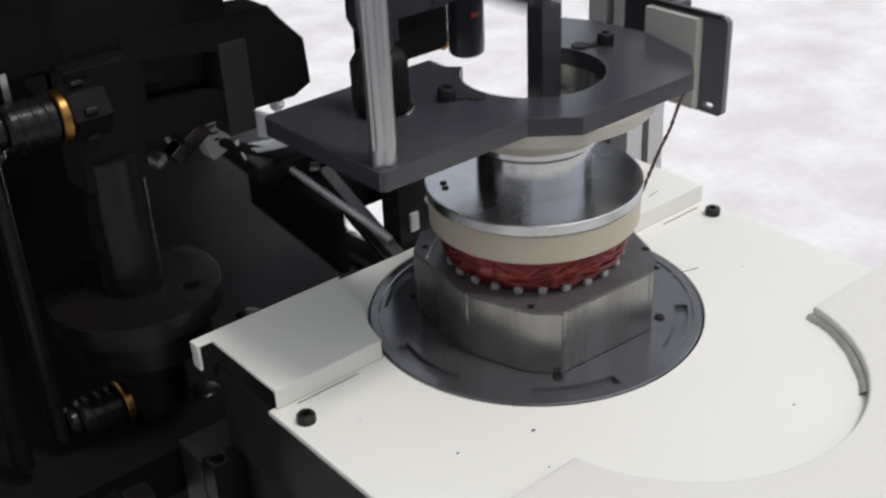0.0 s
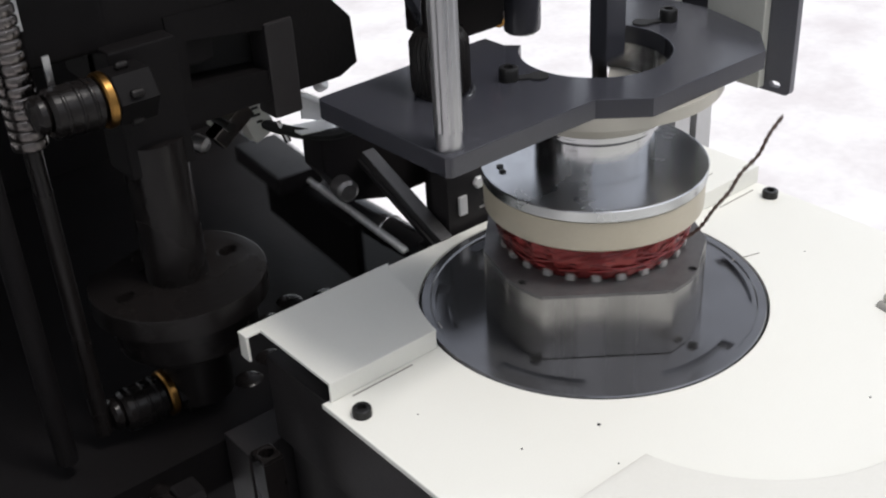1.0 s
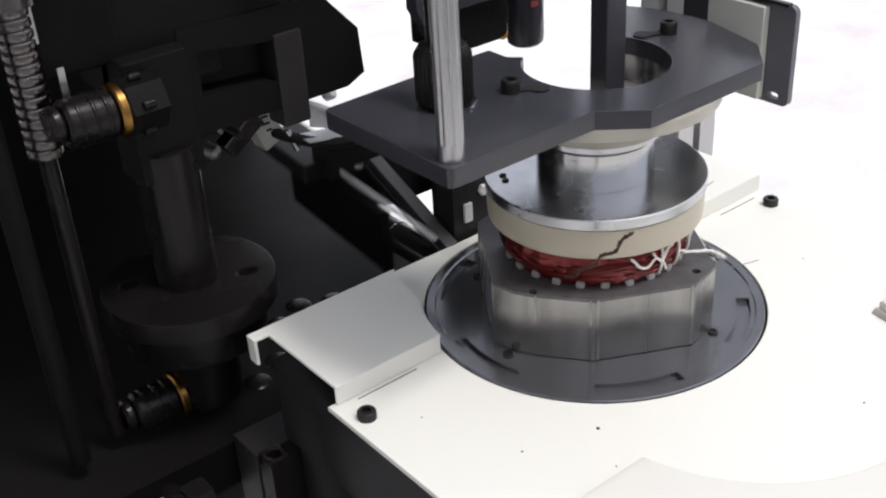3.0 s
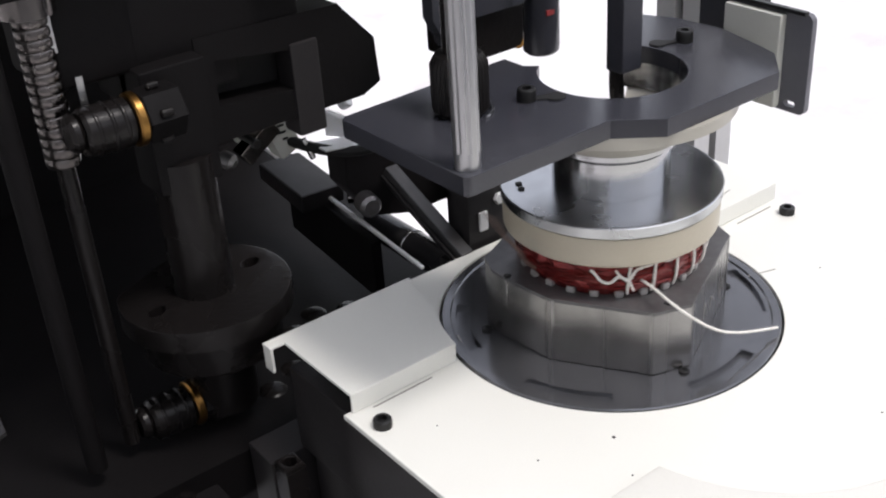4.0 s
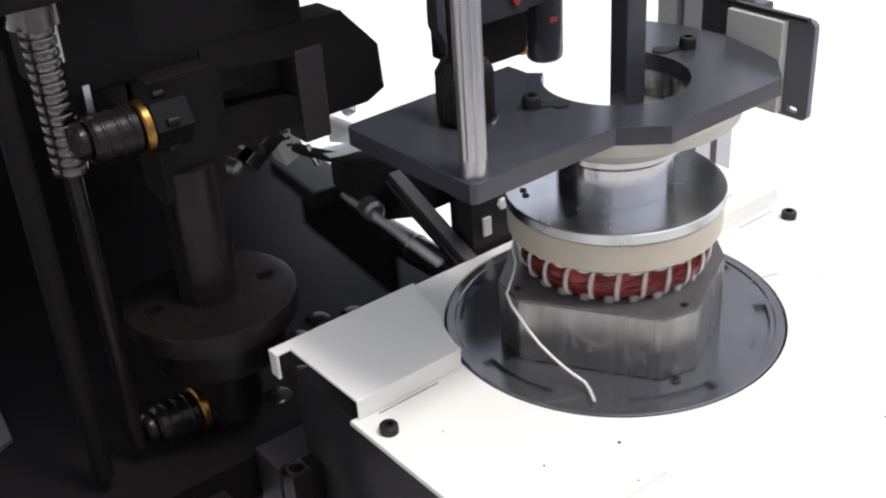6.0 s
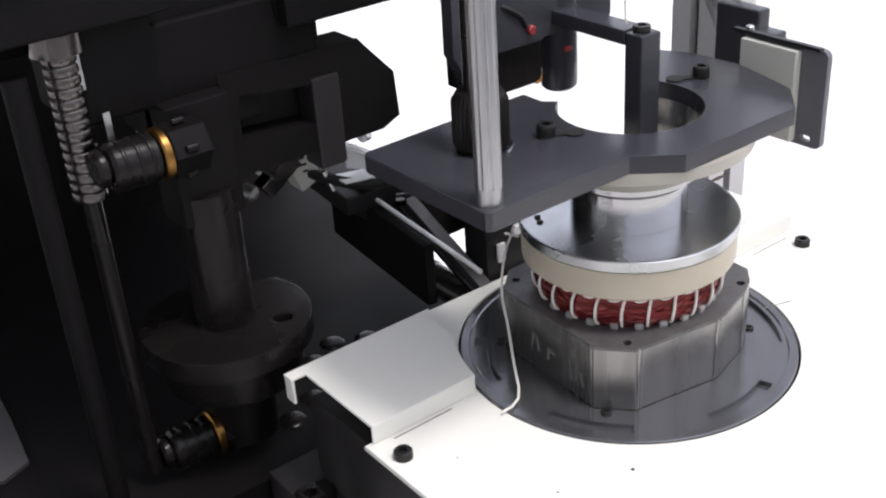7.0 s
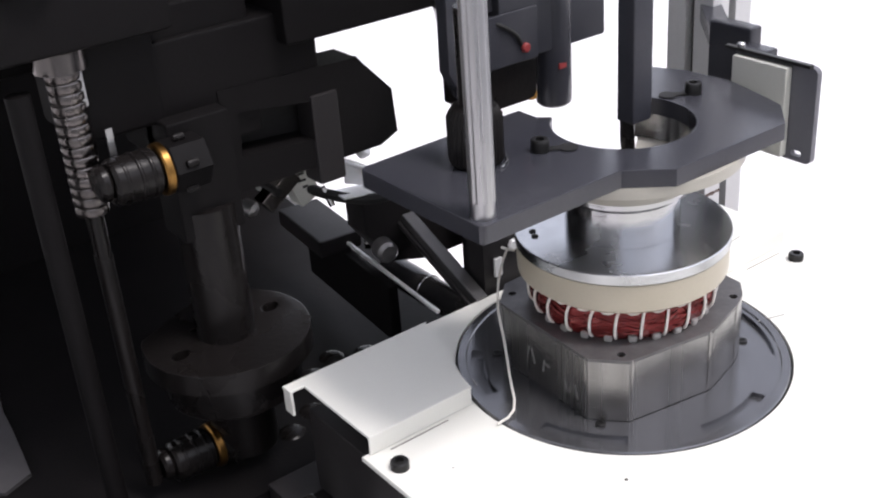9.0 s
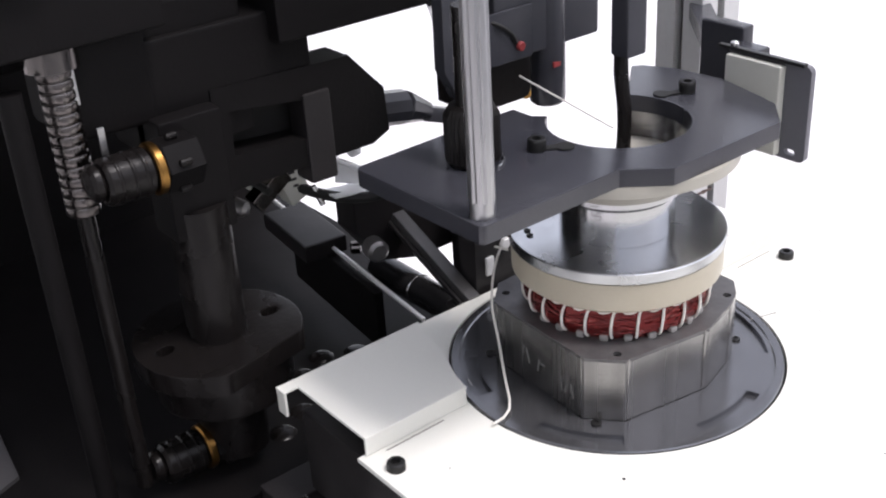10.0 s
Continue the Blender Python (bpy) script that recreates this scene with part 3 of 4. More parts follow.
# ---------- drive side, left and behind the table ----------
def drive_deck():
    d = thing("machine_deck", "oily black machine deck behind the table with a slotted cover", "machine deck")
    part("deck_plate", prism([[(-0.75, 0.116), (0.03, 0.116), (0.03, 0.31), (0.056, 0.33), (0.056, 0.9), (-0.75, 0.9)]], -0.105, -0.072), M_BLACK_SHADED, d)
    part("deck_front", box((-0.415, -0.02, -0.53), (0.478, 0.268, 0.64), 0.004), M_BLACKPAINT, d)
    for i in range(5):
        for j in range(2):
            part("cover_bump", revolve([(0.0, 0.0022), (0.006, 0.002), (0.0085, 0.0012), (0.0098, 0.0)], 20), M_OILY, d).location = (-0.06 - 0.024 * i, 0.16 + 0.05 * j + 0.012 * (i % 2), -0.072)
    r = thing("rear_pipe", "dark oiled steel pipe with a bright collar behind the table", "machine pipe")
    part("pipe", rod((-0.006, 0.117, -0.034), (-0.006, 0.25, -0.034), 0.0118, None, 28, 0.0015), M_PIPE, r)
    part("pipe_collar", rod((-0.006, 0.196, -0.034), (-0.006, 0.1985, -0.034), 0.0124, None, 28, 0.0006), M_STEEL, r, "bright pipe collar")
    r = thing("guide_rail", "dark square slide rail running back from the table edge", "machine rail")
    lean = Matrix.Rotation(radians(24), 4, "X")
    part("rail", box((-0.0215, 0.155, 0.0145), (0.0105, 0.092, 0.012), 0.0012, None, lean), M_RAIL, r)
    part("rail_lip", box((-0.0285, 0.155, 0.0125), (0.0022, 0.092, 0.004), 0.0006, None, lean), M_BLACKPAINT, r)
    part("rail_foot", box((-0.0225, 0.1255, -0.04), (0.012, 0.017, 0.0635), 0.001), M_BLACKPAINT, r)
    e = thing("end_bracket", "black bracket block hanging behind the coil clamp", "bracket")
    bm = prism([[(-0.055, 0.03), (-0.055, 0.058), (0.055, 0.058), (0.055, -0.009), (-0.002, -0.009), (-0.033, 0.0)]], 0.0, 0.024, 0.0015)
    shift(bm, Matrix(((1, 0, 0, 0), (0, 0, -1, 0.224), (0, 1, 0, 0), (0, 0, 0, 1))))
    part("bracket_body", bm, M_BLACKPAINT, e)
    # Black filler added to keep the gap right of the rail dark.
    part("filler_wall", prism([[(-0.0145, 0.1165), (0.055, 0.1165), (0.055, 0.199), (0.03, 0.199), (0.03, 0.136), (-0.0145, 0.134)]], -0.0718, 0.085, 0.002), M_BLACKPAINT, e)
    part("wall_screw", rod((0.011, 0.1162, 0.03), (0.011, 0.1125, 0.03), 0.0045, None, 6, 0.0008), M_CHROME, e)
    part("wall_clip", box((-0.003, 0.1152, 0.017), (0.007, 0.0025, 0.014), 0.0008), M_CHROME, e, "small bright steel clip")
    part("chrome_tab", box((-0.046, 0.204, 0.06), (0.018, 0.012, 0.004), 0.001), M_STEEL, e, "small bright steel tab")
    part("round_nut", rod((-0.047, 0.184, 0.0175), (-0.044, 0.2, 0.0175), 0.0082, None, 24, 0.0025), M_NUT, e, "worn bare steel nut")
    part("bracket_screw", rod((-0.018, 0.1965, 0.02), (-0.018, 0.2, 0.02), 0.005, None, 18, 0.0008), M_DARKSTEEL, e)
    v = thing("valve", "small pale plastic valve with a printed label", "valve")
    part("valve_body", box((-0.098, 0.212, 0.083), (0.018, 0.016, 0.03), 0.0015, None, Matrix.Rotation(radians(-22), 4, "Y")), M_GREYPAD, v)
    part("valve_body", box((-0.121, 0.215, 0.096), (0.014, 0.014, 0.026), 0.0015, None, Matrix.Rotation(radians(-10), 4, "Y")), M_GREYPAD, v)
    for q in range(3):
        part("print_bar", box((-0.101 + 0.002 * q, 0.2035, 0.091 - 0.005 * q), (0.008 - 0.002 * q, 0.0006, 0.0016), 0), M_RUBBER, v)
    part("valve_stem", rod((-0.086, 0.2, 0.078), (-0.082, 0.196, 0.064), 0.0022, None, 12), M_STEEL, v)
    # Added grey sheet in place of the dim floor visible past the machine.
    g = thing("floor_patch", "grey sheet on the deck, standing in for floor beyond it", "base plate")
    part("patch_sheet", prism([[(-0.269, 0.518), (-0.269, 0.461), (-0.291, 0.374), (-0.302, 0.325), (-0.305, 0.292), (-0.312, 0.237), (-0.332, 0.228), (-0.353, 0.243)]], -0.0718, -0.069), M_FLOOR_PATCH, g)
    w = thing("drive_wall", "black painted machine housing behind the drive", "machine housing")
    part("housing", box((-0.17, 0.575, -0.15), (0.48, 0.05, 1.4), 0.004), M_BLACK_SHADED, w)


def head_beam():
    h = thing("head_beam", "black cast drive head over the needle gear", "drive head")
    part("beam", box((-0.25, 0.37, 0.345), (0.25, 0.35, 0.28), 0.004), M_BLACK_SHADED, h)
    part("beam_nose", box((-0.0695, 0.335, 0.337), (0.113, 0.37, 0.28), 0.003), M_BLACK_SHADED, h)
    part("motor_body", box((-0.228, 0.19, 0.2), (0.052, 0.06, 0.062), 0.004), M_BLACK_SHADED, h)
    # Pale strips added for the bright floor that glints through gaps here.
    part("gap_glint", box((-0.2405, 0.152, 0.168), (0.004, 0.001, 0.022), 0.0003), M_ALU, h)
    part("gap_glint", box((-0.249, 0.155, 0.203), (0.004, 0.001, 0.02), 0.0003), M_ALU, h)
    part("bracket", box((-0.175, 0.19, 0.19), (0.07, 0.05, 0.09), 0.003), M_BLACK_SHADED, h)
    b = thing("pivot_block", "black slotted pivot block with a chamfered end", "drive block")
    bm = prism([[(-0.17, 0.113), (-0.06, 0.113), (-0.0465, 0.119), (-0.0485, 0.149), (-0.073, 0.176), (-0.17, 0.179)], [(-0.16, 0.135), (-0.108, 0.131), (-0.106, 0.156), (-0.159, 0.163)]], 0.0, 0.026)
    shift(bm, Matrix(((1, 0, 0, 0), (0, 0, -1, 0.186), (0, 1, 0, 0), (0, 0, 0, 1))))
    part("block", bm, M_BLACK_SHADED, b)
    # Back sheet set black so the recess's shade is in its colour too.
    part("slot_back", box((-0.133, 0.184, 0.147), (0.07, 0.003, 0.05), 0.001), M_RUBBER, b)
    part("yoke_plate", box((-0.152, 0.186, 0.191), (0.106, 0.05, 0.05), 0.003), M_BLACK_SHADED, b)
    part("end_cap", rod((-0.105, 0.2, 0.143), (-0.05, 0.195, 0.138), 0.026, None, 8, 0.004), M_BLACKPAINT, b)
    part("block_leg", box((-0.1, 0.168, 0.13), (0.02, 0.02, 0.06), 0.002), M_BLACKPAINT, b)
    part("block_leg", box((-0.19, 0.163, 0.135), (0.04, 0.03, 0.075), 0.002), M_BLACK_SHADED, b)
    return b


def ballscrew():
    s = thing("spring_column", "ribbed bright steel spring sleeve on a dark spindle", "spring column")
    prof = [(0.0, 0.128)]
    z = 0.131
    for i in range(14):
        prof += [(0.0083, z), (0.0089, z + 0.0002), (0.0094, z + 0.001), (0.0095, z + 0.0028), (0.0094, z + 0.0046), (0.0089, z + 0.0054), (0.0083, z + 0.0056)]
        z += 0.0060
    prof += [(0.0, z)]
    part("ribbed_sleeve", revolve(prof, 40), M_SLEEVE, s).location = (-0.256, 0.16, 0)
    part("collar", revolve([(0.0, z), (0.0145, z), (0.0145, z + 0.011), (0.0, z + 0.011)], 40), M_DARKSTEEL, s).location = (-0.256, 0.16, 0)
    part("collar_block", box((-0.262, 0.17, z + 0.03), (0.13, 0.06, 0.036), 0.003), M_BLACK_SHADED, s)
    part("top_cap", revolve([(0.0, z + 0.062), (0.026, z + 0.062), (0.0275, z + 0.06), (0.0275, z + 0.0481), (0.0, z + 0.0481)], 48), M_STEEL, s).location = (-0.272, 0.16, 0)
    part("spindle", rod((-0.256, 0.16, -0.06), (-0.256, 0.16, 0.131), 0.0052), M_OILY, s)
    part("side_tube", rod((-0.284, 0.15, -0.06), (-0.284, 0.15, 0.21), 0.0065), M_BLACK_SHADED, s)


def fitting(at, label):
    f = thing("air_fitting", label, "pipe fitting", "fittings", at)
    part("elbow", rod((-0.036, 0.0, 0.001), (-0.008, 0, 0), 0.0135, None, 20, 0.002), M_OILY, f)
    part("elbow_cap", rod((-0.043, 0, 0.002), (-0.036, 0, 0.002), 0.0105, None, 20, 0.002), M_OILY, f)
    part("brass_ring", rod((-0.008, 0, 0), (-0.0025, 0, 0), 0.0152, None, 28, 0.001), M_BRASS, f, "worn brass ring")
    for x in (-0.03, -0.022, -0.015):
        part("ridge", rod((x, 0, 0.0006), (x + 0.0022, 0, 0.0006), 0.0143, None, 20, 0.0007), M_OILY, f)
    nut = part("nut", rod((-0.0025, 0, 0), (0.02, 0, 0), 0.0158, None, 6, 0.001), M_BLACK_SHADED, f)
    for k in range(5):
        a = radians(72 * k + 20)
        part("nut_screw", rod((0.004, 0.0155 * math.cos(a), 0.0155 * math.sin(a)), (0.011, 0.0155 * math.cos(a), 0.0155 * math.sin(a)), 0.0022, None, 10, 0.0005), M_OILY, nut)
    return f


def lower_fitting(x, y, z):
    """A fitting like the others, low at the deck's front edge, with a pale cap."""
    f = thing("air_fitting", "oily black pipe fitting with a pale end cap", "pipe fitting", "fittings", (x, y, z))
    part("elbow", rod((-0.028, 0.0, 0.001), (0.004, 0, 0), 0.0125, None, 20, 0.002), M_OILY, f)
    part("pale_cap", rod((-0.041, 0, 0.001), (-0.0282, 0, 0.001), 0.0098, None, 20, 0.003), M_GREYPAD, f, "pale plastic end cap")
    part("nut", rod((0.0045, 0, 0), (0.019, 0, 0), 0.0145, None, 6, 0.001), M_BLACK_SHADED, f)
    for k in range(5):
        q = radians(72 * k + 30)
        part("ring_screw", rod((-0.006, 0.0122 * math.cos(q), 0.0122 * math.sin(q)), (-0.006, 0.0142 * math.cos(q), 0.0142 * math.sin(q)), 0.0018, None, 10, 0.0004), M_STEEL, f)
    part("stem", rod((0.012, 0.0, -0.004), (0.012, 0.13 - y, -0.03), 0.007), M_OILY, f)


def cam_shaft():
    c = thing("cam_flange", "dark round cam flange turning on an upright shaft", "cam", at=(-0.19, 0.16, 0.0))
    pts = []
    for i in range(72):
        a = 2 * math.pi * i / 72
        r = 0.0535
        x, y = r * math.cos(a), r * math.sin(a)
        pts.append((x, max(y, -0.044)))
    fl = part("flange", prism([pts] + [[(0.036 * math.cos(radians(q)) + 0.0065 * math.cos(u), 0.036 * math.sin(radians(q)) + 0.0045 * math.sin(u)) for u in [math.pi * k / 9 for k in range(18)]] for q in (-15, 165)], 0.0113, 0.0255, 0.0015), M_OILY, c)
    part("lower_flange", revolve([(0.0, -0.06), (0.022, -0.06), (0.022, -0.014), (0.043, -0.014), (0.0438, -0.012), (0.0438, 0.0112), (0.0, 0.0112)], 56), M_OILY, c)
    part("shaft", revolve([(0.0185, 0.0255), (0.0185, 0.115), (0.0, 0.115)], 40), M_OILY, c)
    return c


def looper():
    l = thing("looper_rod", "bright lower looper rod fixed in a dark sliding block", "looper")
    part("looper_bar", rod((-0.044, 0.055, 0.0), (-0.044, 0.245, 0.0), 0.0016, None, 16, 0.0004), M_CHROME, l)
    part("slide_block", box((-0.05, 0.224, 0.001), (0.036, 0.076, 0.014), 0.002), M_BLACKPAINT, l)
    part("slide_skirt", box((-0.047, 0.181, -0.027), (0.008, 0.138, 0.046), 0.0015), M_BLACK_SHADED, l)
    part("link_pin", rod((-0.032, 0.182, -0.002), (-0.025, 0.178, -0.002), 0.005, None, 20, 0.001), M_DARKSTEEL, l)
    part("push_rod", rod((-0.044, 0.245, 0.0), (-0.044, 0.4, 0.0), 0.0016), M_CHROME, l)
    return l


def small_gear():
    m = thing("thread_guide", "bent bright sheet-metal thread guide", "thread guide")
    bm = prism([[(-0.068, 0.092), (-0.045, 0.0765), (-0.045, 0.066), (-0.068, 0.075)]], 0.0, 0.001, 0.0002)
    shift(bm, Matrix(((1, 0, 0, 0), (0, 0, -1, 0.2), (0, 1, 0, 0), (0, 0, 0, 1))))
    part("guide_sheet", bm, M_CHROME, m, "bright folded sheet")
    part("fold", rod((-0.0685, 0.199, 0.0925), (-0.044, 0.199, 0.0765), 0.0018, None, 14, 0.0004), M_CHROME, m)
    part("top_flap", box((-0.056, 0.209, 0.0865), (0.026, 0.018, 0.001), 0.0003, None, Matrix.Rotation(radians(33), 4, "Y")), M_STEEL, m)
    part("thumb_nut", rod((-0.05, 0.206, 0.0905), (-0.047, 0.2, 0.0945), 0.0048, None, 18, 0.0012), M_CHROME, m)
    part("tray", box((-0.063, 0.193, 0.0695), (0.032, 0.018, 0.0012), 0.0003, None, Matrix.Rotation(radians(8), 4, "Y")), M_CHROME, m)
    part("guide_stem", rod((-0.05, 0.203, 0.067), (-0.048, 0.21, 0.055), 0.003), M_STEEL, m)
    part("hose", tube(spline([(-0.11, 0.22, 0.088), (-0.085, 0.2, 0.073), (-0.064, 0.186, 0.066), (-0.046, 0.176, 0.067), (-0.03, 0.172, 0.075)], 6), 0.0038), M_RUBBER, m, "black rubber hose")
    c = thing("clevis", "small bright steel clevis with two bolts", "clevis")
    part("fork", box((-0.12, 0.2, 0.088), (0.03, 0.012, 0.012), 0.001, None, Matrix.Rotation(radians(-35), 4, "Y")), M_DARKSTEEL, c)
    part("fork_pin", rod((-0.125, 0.19, 0.09), (-0.125, 0.21, 0.09), 0.003, None, 14), M_SCREW, c)
    part("ball", rod((-0.15, 0.196, 0.088), (-0.144, 0.186, 0.084), 0.0055, None, 20, 0.0025), M_NUT, c, "pale round knob")
    p = thing("hollow_post", "dark square post with a drilled top beside the table", "post")
    part("post", prism([[(-0.207, 0.053), (-0.194, 0.053), (-0.194, 0.067), (-0.207, 0.067)], circle(-0.2005, 0.06, 0.004, 20)], -0.21, -0.046, 0.0012), M_OILY, p)


# ---------- threads that move ----------
EVENTS = [0.25 + 0.382 * i for i in range(17)] + [6.68]


def lacing():
    root = thing("lacing", "white lacing thread tied round the red coils", "lacing thread")
    me = stitch_mesh()
    out = []
    for j in range(23):
        ob = new("stitch", me)
        ob.parent = root
        out.append((ob, 116.2 + 15 * j))
    # the last loops before the loose end cross each other
    zig = [(0.0572 * math.cos(radians(q)), 0.0572 * math.sin(radians(q)), z) for q, z in ((17, 0.061), (13, 0.0595), (9, 0.0535), (4, 0.0565), (-1, 0.0525), (-6, 0.0535), (-10, 0.0585), (-12, 0.06))]
    bm = tube(spline(zig, 5), 0.00085)
    tube(spline([(0.0574 * math.cos(radians(q)), 0.0574 * math.sin(radians(q)), z) for q, z in ((12, 0.047), (9, 0.0535), (5, 0.056), (2, 0.0605))], 5), 0.00075, bm)
    out.append((part("crossed_stitch", bm, M_THREAD, root), 107.0))
    return out


TAIL_KEYS = [
    (3.5, [(-0.009, -0.050, 0.052), (-0.006, -0.062, 0.0505), (0.006, -0.074, 0.045), (0.024, -0.086, 0.026), (0.05, -0.078, 0.008), (0.075, -0.073, 0.003)]),
    (4, [(-0.025, -0.040, 0.052), (-0.025, -0.055, 0.051), (-0.029, -0.079, 0.049), (-0.013, -0.090, 0.034), (0.019, -0.085, 0.014), (0.055, -0.088, 0.003)]),
    (4.5, [(-0.042, -0.021, 0.052), (-0.052, -0.044, 0.052), (-0.052, -0.066, 0.046), (-0.035, -0.080, 0.026), (-0.006, -0.088, 0.006), (0.013, -0.107, 0.003)]),
    (5, [(-0.052, 0.001, 0.052), (-0.064, -0.026, 0.046), (-0.0615, -0.0475, 0.036), (-0.048, -0.0625, 0.021), (-0.030, -0.081, 0.007), (-0.022, -0.112, 0.003)]),
    (6.5, [(-0.036, 0.057, 0.064), (-0.036, 0.060, 0.066), (-0.049, 0.055, 0.056), (-0.068, 0.029, 0.045), (-0.076, 0.014, 0.028), (-0.080, -0.002, 0.014), (-0.084, -0.020, 0.002), (-0.103, -0.036, 0.003)]),
    (7, [(-0.034, 0.060, 0.062), (-0.034, 0.065, 0.063), (-0.049, 0.056, 0.055), (-0.062, 0.044, 0.040), (-0.068, 0.032, 0.024), (-0.080, 0.013, 0.010), (-0.088, -0.000, 0.003), (-0.098, -0.007, 0.002), (-0.114, -0.009, 0.003)]),
]


def even(points, n=14):
    """The line cut into n equal steps."""
    P = [Vector(p) for p in points]
    total = sum((b - a).length for a, b in zip(P, P[1:]))
    out, i, gone = [], 0, 0.0
    for k in range(n + 1):
        want = total * k / n
        while i < len(P) - 2 and gone + (P[i + 1] - P[i]).length < want:
            gone += (P[i + 1] - P[i]).length
            i += 1
        out.append(P[i].lerp(P[i + 1], (want - gone) / (P[i + 1] - P[i]).length))
    return out


def clear_of_stack(p):
    """Low points of the tail hang outside the stack; those on its top stay at the coils."""
    r = math.hypot(p.x, p.y)
    want = 0.059 if p.z > 0.05 else 0.0795 if p.z < 0.043 else 0.0795 - (p.z - 0.043) / 0.007 * 0.0205
    return Vector((p.x * want / r, p.y * want / r, p.z)) if 0.02 < r < want else p


def tail_rows():
    """The tail lies round the coils first, then trails free as the work turns."""
    rows = []
    for t, az in ((0.0, 29), (0.8, -1), (1.6, -31), (2.2, -46), (2.6, -61)):
        rows.append((t, [(0.0585 * math.cos(radians(az + q)), 0.0585 * math.sin(radians(az + q)), 0.05) for q in (0, 27, 55, 82, 110)]))
    first = Matrix.Rotation(radians(12), 3, "Z")
    rows.append((3.2, [first @ Vector(p) for p in TAIL_KEYS[0][1]]))
    for (t, a), (u, b) in zip(TAIL_KEYS, TAIL_KEYS[1:]):
        rows.append((t, a))
        n = 6 if u - t > 1 else 2
        for k in range(1, n):
            rows.append((t + (u - t) * k / n, [clear_of_stack(p.lerp(q, k / n)) for p, q in zip(even(a), even(b))]))
    return rows + [TAIL_KEYS[-1], (10.0, TAIL_KEYS[-1][1])]


SEG, NSEG = 0.0085, 16


def tail_pose(points):
    """Poses of the tail's short pieces laid along a line from its tied end."""
    P = spline(points, 12)
    out, i, pos = [], 1, P[0]
    prev = P[0]
    for k in range(NSEG):
        need = SEG
        while i < len(P) and (P[i] - pos).length < need:
            need -= (P[i] - pos).length
            pos = P[i]
            i += 1
        if i < len(P):
            pos = pos + (P[i] - pos).normalized() * need
        else:
            pos = pos + (P[-1] - P[-2]).normalized() * need
        d = (pos - prev).normalized()
        out.append(Matrix.Translation(prev) @ d.to_track_quat("Z", "Y").to_matrix().to_4x4())
        prev = pos
    return out


def thread_tail():
    root = thing("thread_tail", "loose white thread end trailing over the disc", "thread")
    me = finish("tail_piece", rod((0, 0, -0.0004), (0, 0, SEG + 0.0006), 0.0008, None, 8, 0.0003), M_THREAD)
    obs = []
    for k in range(NSEG):
        ob = new("tail_piece", me)
        ob.parent = root
        obs.append(ob)
    return obs


def gripper():
    g = thing("gripper_arm", "black tapered thread gripper arm sliding from the block", "gripper arm")
    part("gripper_rod", rod((-0.1, 0.2, 0.13), (-0.004, 0.2, 0.113), 0.0125, None, 10, 0.002), M_ANOD, g)
    part("gripper_jaw", rod((-0.005, 0.2, 0.113), (0.016, 0.2, 0.1035), 0.012, None, 10, 0.001, 0.007), M_ANOD, g)
    part("gripper_tip", box((0.034, 0.2, 0.0955), (0.05, 0.01, 0.011), 0.001, None, Matrix.Rotation(radians(20), 4, "Y")), M_ANOD, g)
    return g


def supply_thread():
    s = thing("supply_thread", "thin white supply thread stretched to the needle", "thread", at=(-0.02, 0.06, 0.172))
    part("cord", tube([(0, 0, 0), (0.0, -0.075, -0.012)], 0.0006), M_THREAD, s)
    return s


def marks():
    m = thing("table_speck", "small dark specks, scuffs and a grey shaded step edge on the white table", "specks")
    for i, (x, y, r) in enumerate(((-0.0875, -0.09, 0.0011), (-0.129, -0.077, 0.0006), (-0.102, -0.117, 0.0005), (0.03, -0.17, 0.0006), (-0.15, -0.02, 0.0004), (0.13, -0.06, 0.0005))):
        part("speck", revolve([(0.0, 0.0006), (r * 0.6, 0.0005), (r, 0.00005)], 10), M_SCREW, m).location = (x, y, 0)
    for x0, x1, y in ((-0.166, -0.125, 0.0165), (0.139, 0.175, 0.0137)):
        part("cut_line", box(((x0 + x1) / 2, y, 0.0002), (x1 - x0, 0.0008, 0.0004), 0), M_SCUFF, m)
    for x, y, z, w, t in ((0.118, 0.028, 0.0132, 0.016, 24), (0.15, 0.0335, 0.0132, 0.01, 8), (-0.1005, 0.021, 0.0132, 0.007, 70), (-0.101, 0.006, 0.0002, 0.006, 60)  , (0.099, -0.0385, 0.0002, 0.02, -18)):
        part("scratch", box((x, y, z), (w, 0.0006, 0.0003), 0, None, Matrix.Rotation(radians(t), 4, "Z")), M_SCUFF, m)
    # Grey band standing in for the shaded wall of the front cover's notch.
    bm = revolve([(0.1, 0.0), (0.1012, 0.002), (0.1026, 0.003), (0.1044, 0.0025)], 60, -58, -12)
    for v in bm.verts:
        k = 1 + 0.012 * noise.noise((v.co.x * 60, v.co.y * 60, 3.1))
        v.co.x, v.co.y = v.co.x * k, v.co.y * k
    part("step_edge", bm, M_STEP_EDGE, m).location = (0.009, -0.104, 0.0002)


# ---------- build ----------
hall()
table()
DISC = disc()
LEAD = -160.0
STATOR = stator()
STITCHES = lacing()
TAIL = thread_tail()
clamp_head()
black_plate()
NEEDLE = needle_arm()
sensor()
column()
drive_deck()
head_beam()
ballscrew()
fitting((-0.2145, 0.14, 0.152), "oily black pipe fitting with a worn brass ring")
fitting((-0.2075, 0.16, -0.053), "oily black pipe fitting with a worn brass ring")
lower_fitting(-0.259, 0.068, -0.062)
CAM = cam_shaft()
LOOPER = looper()
small_gear()
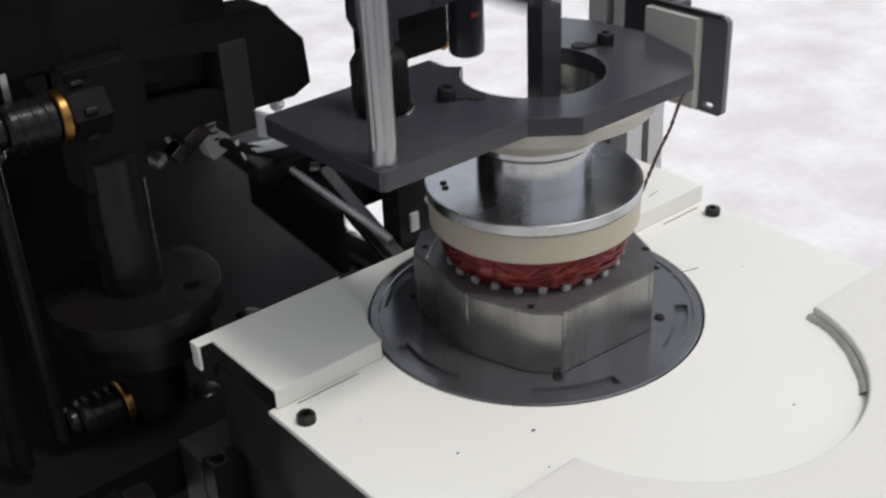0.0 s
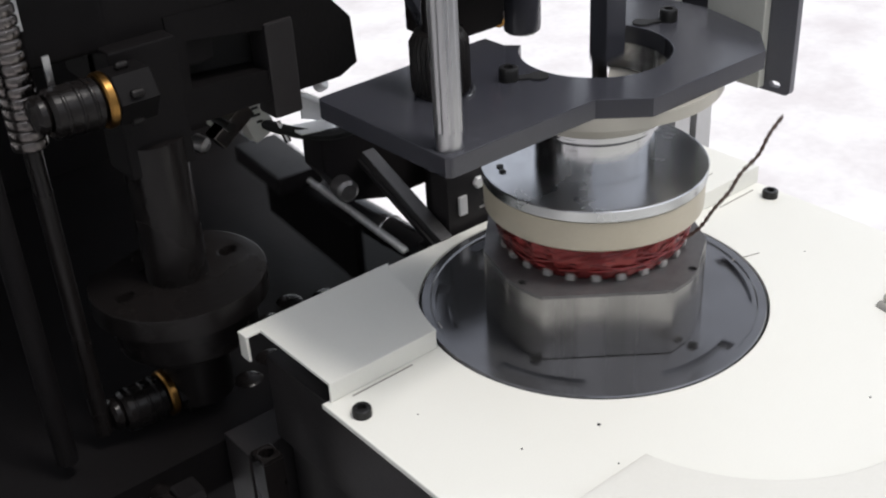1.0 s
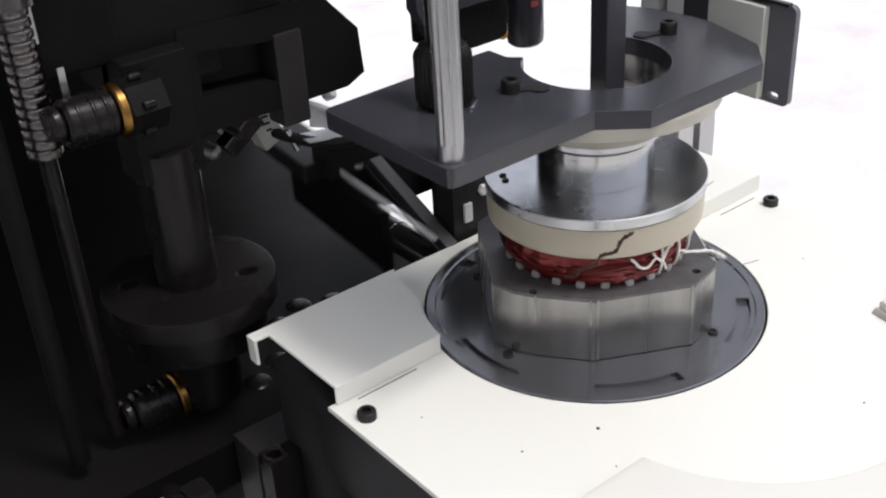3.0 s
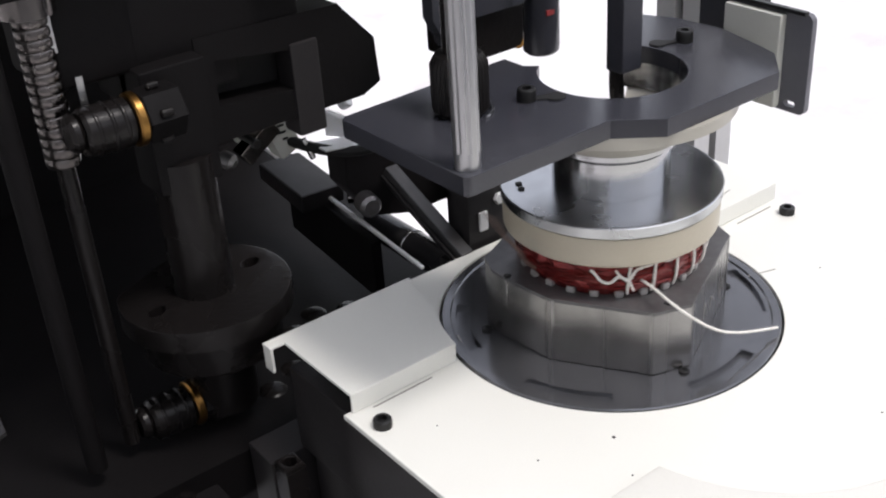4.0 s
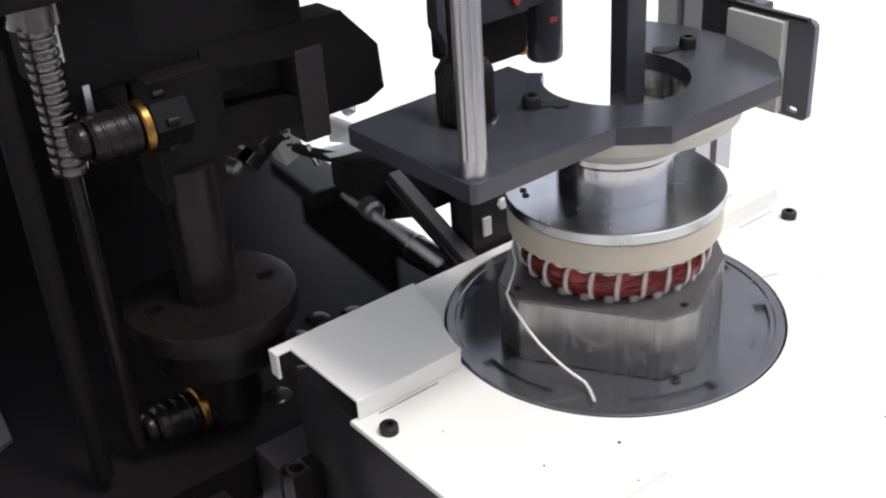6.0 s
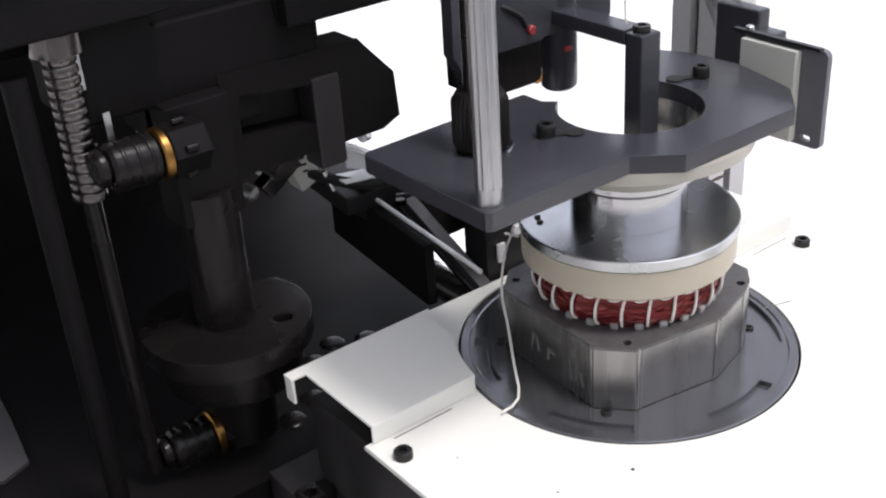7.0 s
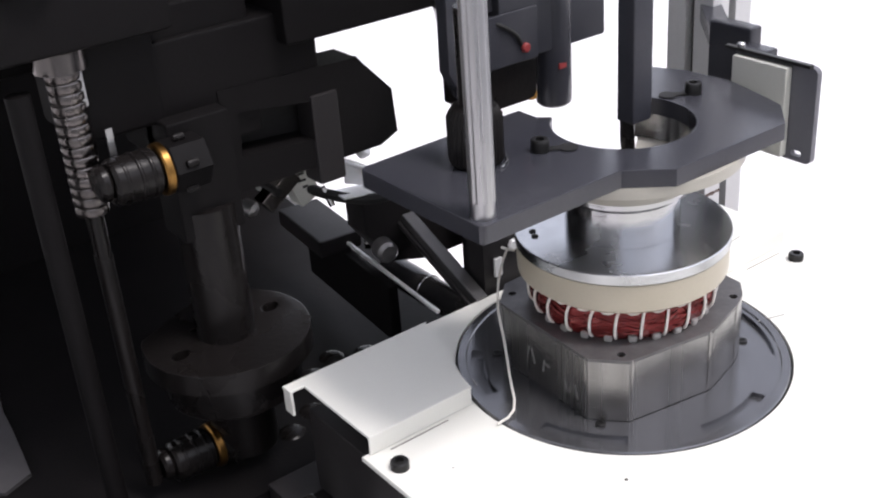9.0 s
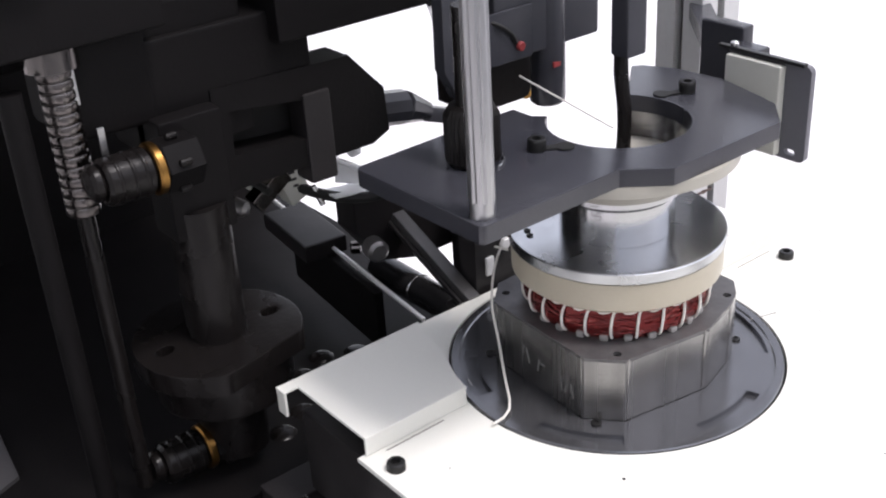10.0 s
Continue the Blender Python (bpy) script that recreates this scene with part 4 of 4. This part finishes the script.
GRIPPER = gripper()
SUPPLY = supply_thread()
marks()

PERIOD = 0.382
LOWS = [PERIOD * i for i in range(18)] + [7.02, 7.75, 8.45]
HIGHS = [PERIOD * (i + 0.5) for i in range(17)] + [6.7, 7.38, 8.12, 8.86]


def cycle():
    """Times of the needle's turning points: 0 is down, 1 is up."""
    rows = [(t, 0.0) for t in LOWS] + [(t, 1.0) for t in HIGHS]
    rows += [(7.12, 0.0), (7.84, 0.0), (6.92, 0.0), (8.92, 1.0)]
    return sorted(rows)


def motions():
    turn_rows = [(0.0, 270.0)]
    left = 18
    for e in EVENTS:
        turn_rows += [(e - 0.09, 15.0 * left), (e + 0.09, 15.0 * (left - 1))]
        left -= 1
    turn_rows.append((10.0, 0.0))
    walk(STATOR, [(t, pose(0, 0, 0, 0, 0, A_END + a)) for t, a in turn_rows])
    walk(DISC, [(t, pose(0, 0, 0, 0, 0, A_END + a)) for t, a in turn_rows])
    for ob, end in STITCHES:
        walk(ob, [(t, pose(0, 0, 0, 0, 0, min(450.0, end + a))) for t, a in turn_rows])
    base = Vector((0.056, 0.0, 0.05))
    lay = [(0.0, -7, 0, 0), (0.5, -5, 0, 0), (0.9, -2, 0, 0), (1.2, 0, -2, 0), (1.8, 2, -17, 0), (2.2, 4, -27, 0), (3.2, 17, -4, 38), (3.9, 17, -4, 38), (4.15, 6, 35, -10), (4.4, 4, 80, -22), (10.0, 4, 80, -22)]
    walk(LEADS[0], [(t, Matrix.Rotation(radians(LEAD), 4, "Z") @ Matrix.Translation(base) @ Matrix.Rotation(radians(swing), 4, "Z") @ Matrix.Rotation(radians(side), 4, "X") @ Matrix.Rotation(radians(out), 4, "Y") @ Matrix.Translation(-base)) for t, out, side, swing in lay])
    shapes = [(t, tail_pose(p)) for t, p in tail_rows()]
    for k, ob in enumerate(TAIL):
        walk(ob, [(t, ps[k]) for t, ps in shapes])
    beat = cycle()
    up = [(t, pose(0, 0, 0.058 * v)) for t, v in beat] + [(9.05, pose(0, 0, 0.06)), (9.2, pose(-0.001, 0.001, 0.096)), (10.0, pose(-0.001, 0.001, 0.096))]
    walk(NEEDLE, up)
    slide = [(t, 0.045 - 0.044 * v, 0.052 * v) for t, v in beat] + [(9.05, 0.002, 0.052)]
    walk(LOOPER, [(t, pose(-0.022 + 0.096 * d, 0.006 + 0.995 * d, z, 0, 0, -5.5)) for t, z, d in slide] + [(9.2, pose(-0.0265, 0.054, 0.0, 0, 0, -6.6)), (10.0, pose(-0.0265, 0.054, 0.0, 0, 0, -6.6))])
    walk(CAM, [(t, pose(-0.19, 0.16, 0, 0, 0, 150 + 55 * v)) for t, v in beat] + [(9.02, pose(-0.19, 0.16, 0, 0, 0, 208)), (9.08, pose(-0.19, 0.16, 0, 0, 0, 270)), (9.15, pose(-0.19, 0.16, 0, 0, 0, 340)), (9.22, pose(-0.19, 0.16, 0, 0, 0, 372)), (10.0, pose(-0.19, 0.16, 0, 0, 0, 372))])
    walk(GRIPPER, [(0.0, pose(-0.105, 0, 0.014)), (9.05, pose(-0.105, 0, 0.014)), (9.25, pose(0, 0, 0)), (10.0, pose(0, 0, 0))])
    walk(SUPPLY, [(0.0, pose(-0.034, 0.082, 0.2545, 0, 0, 80)), (9.1, pose(-0.034, 0.082, 0.2545, 0, 0, 80)), (9.35, pose(-0.02, 0.06, 0.172)), (10.0, pose(-0.02, 0.06, 0.172))])


motions()
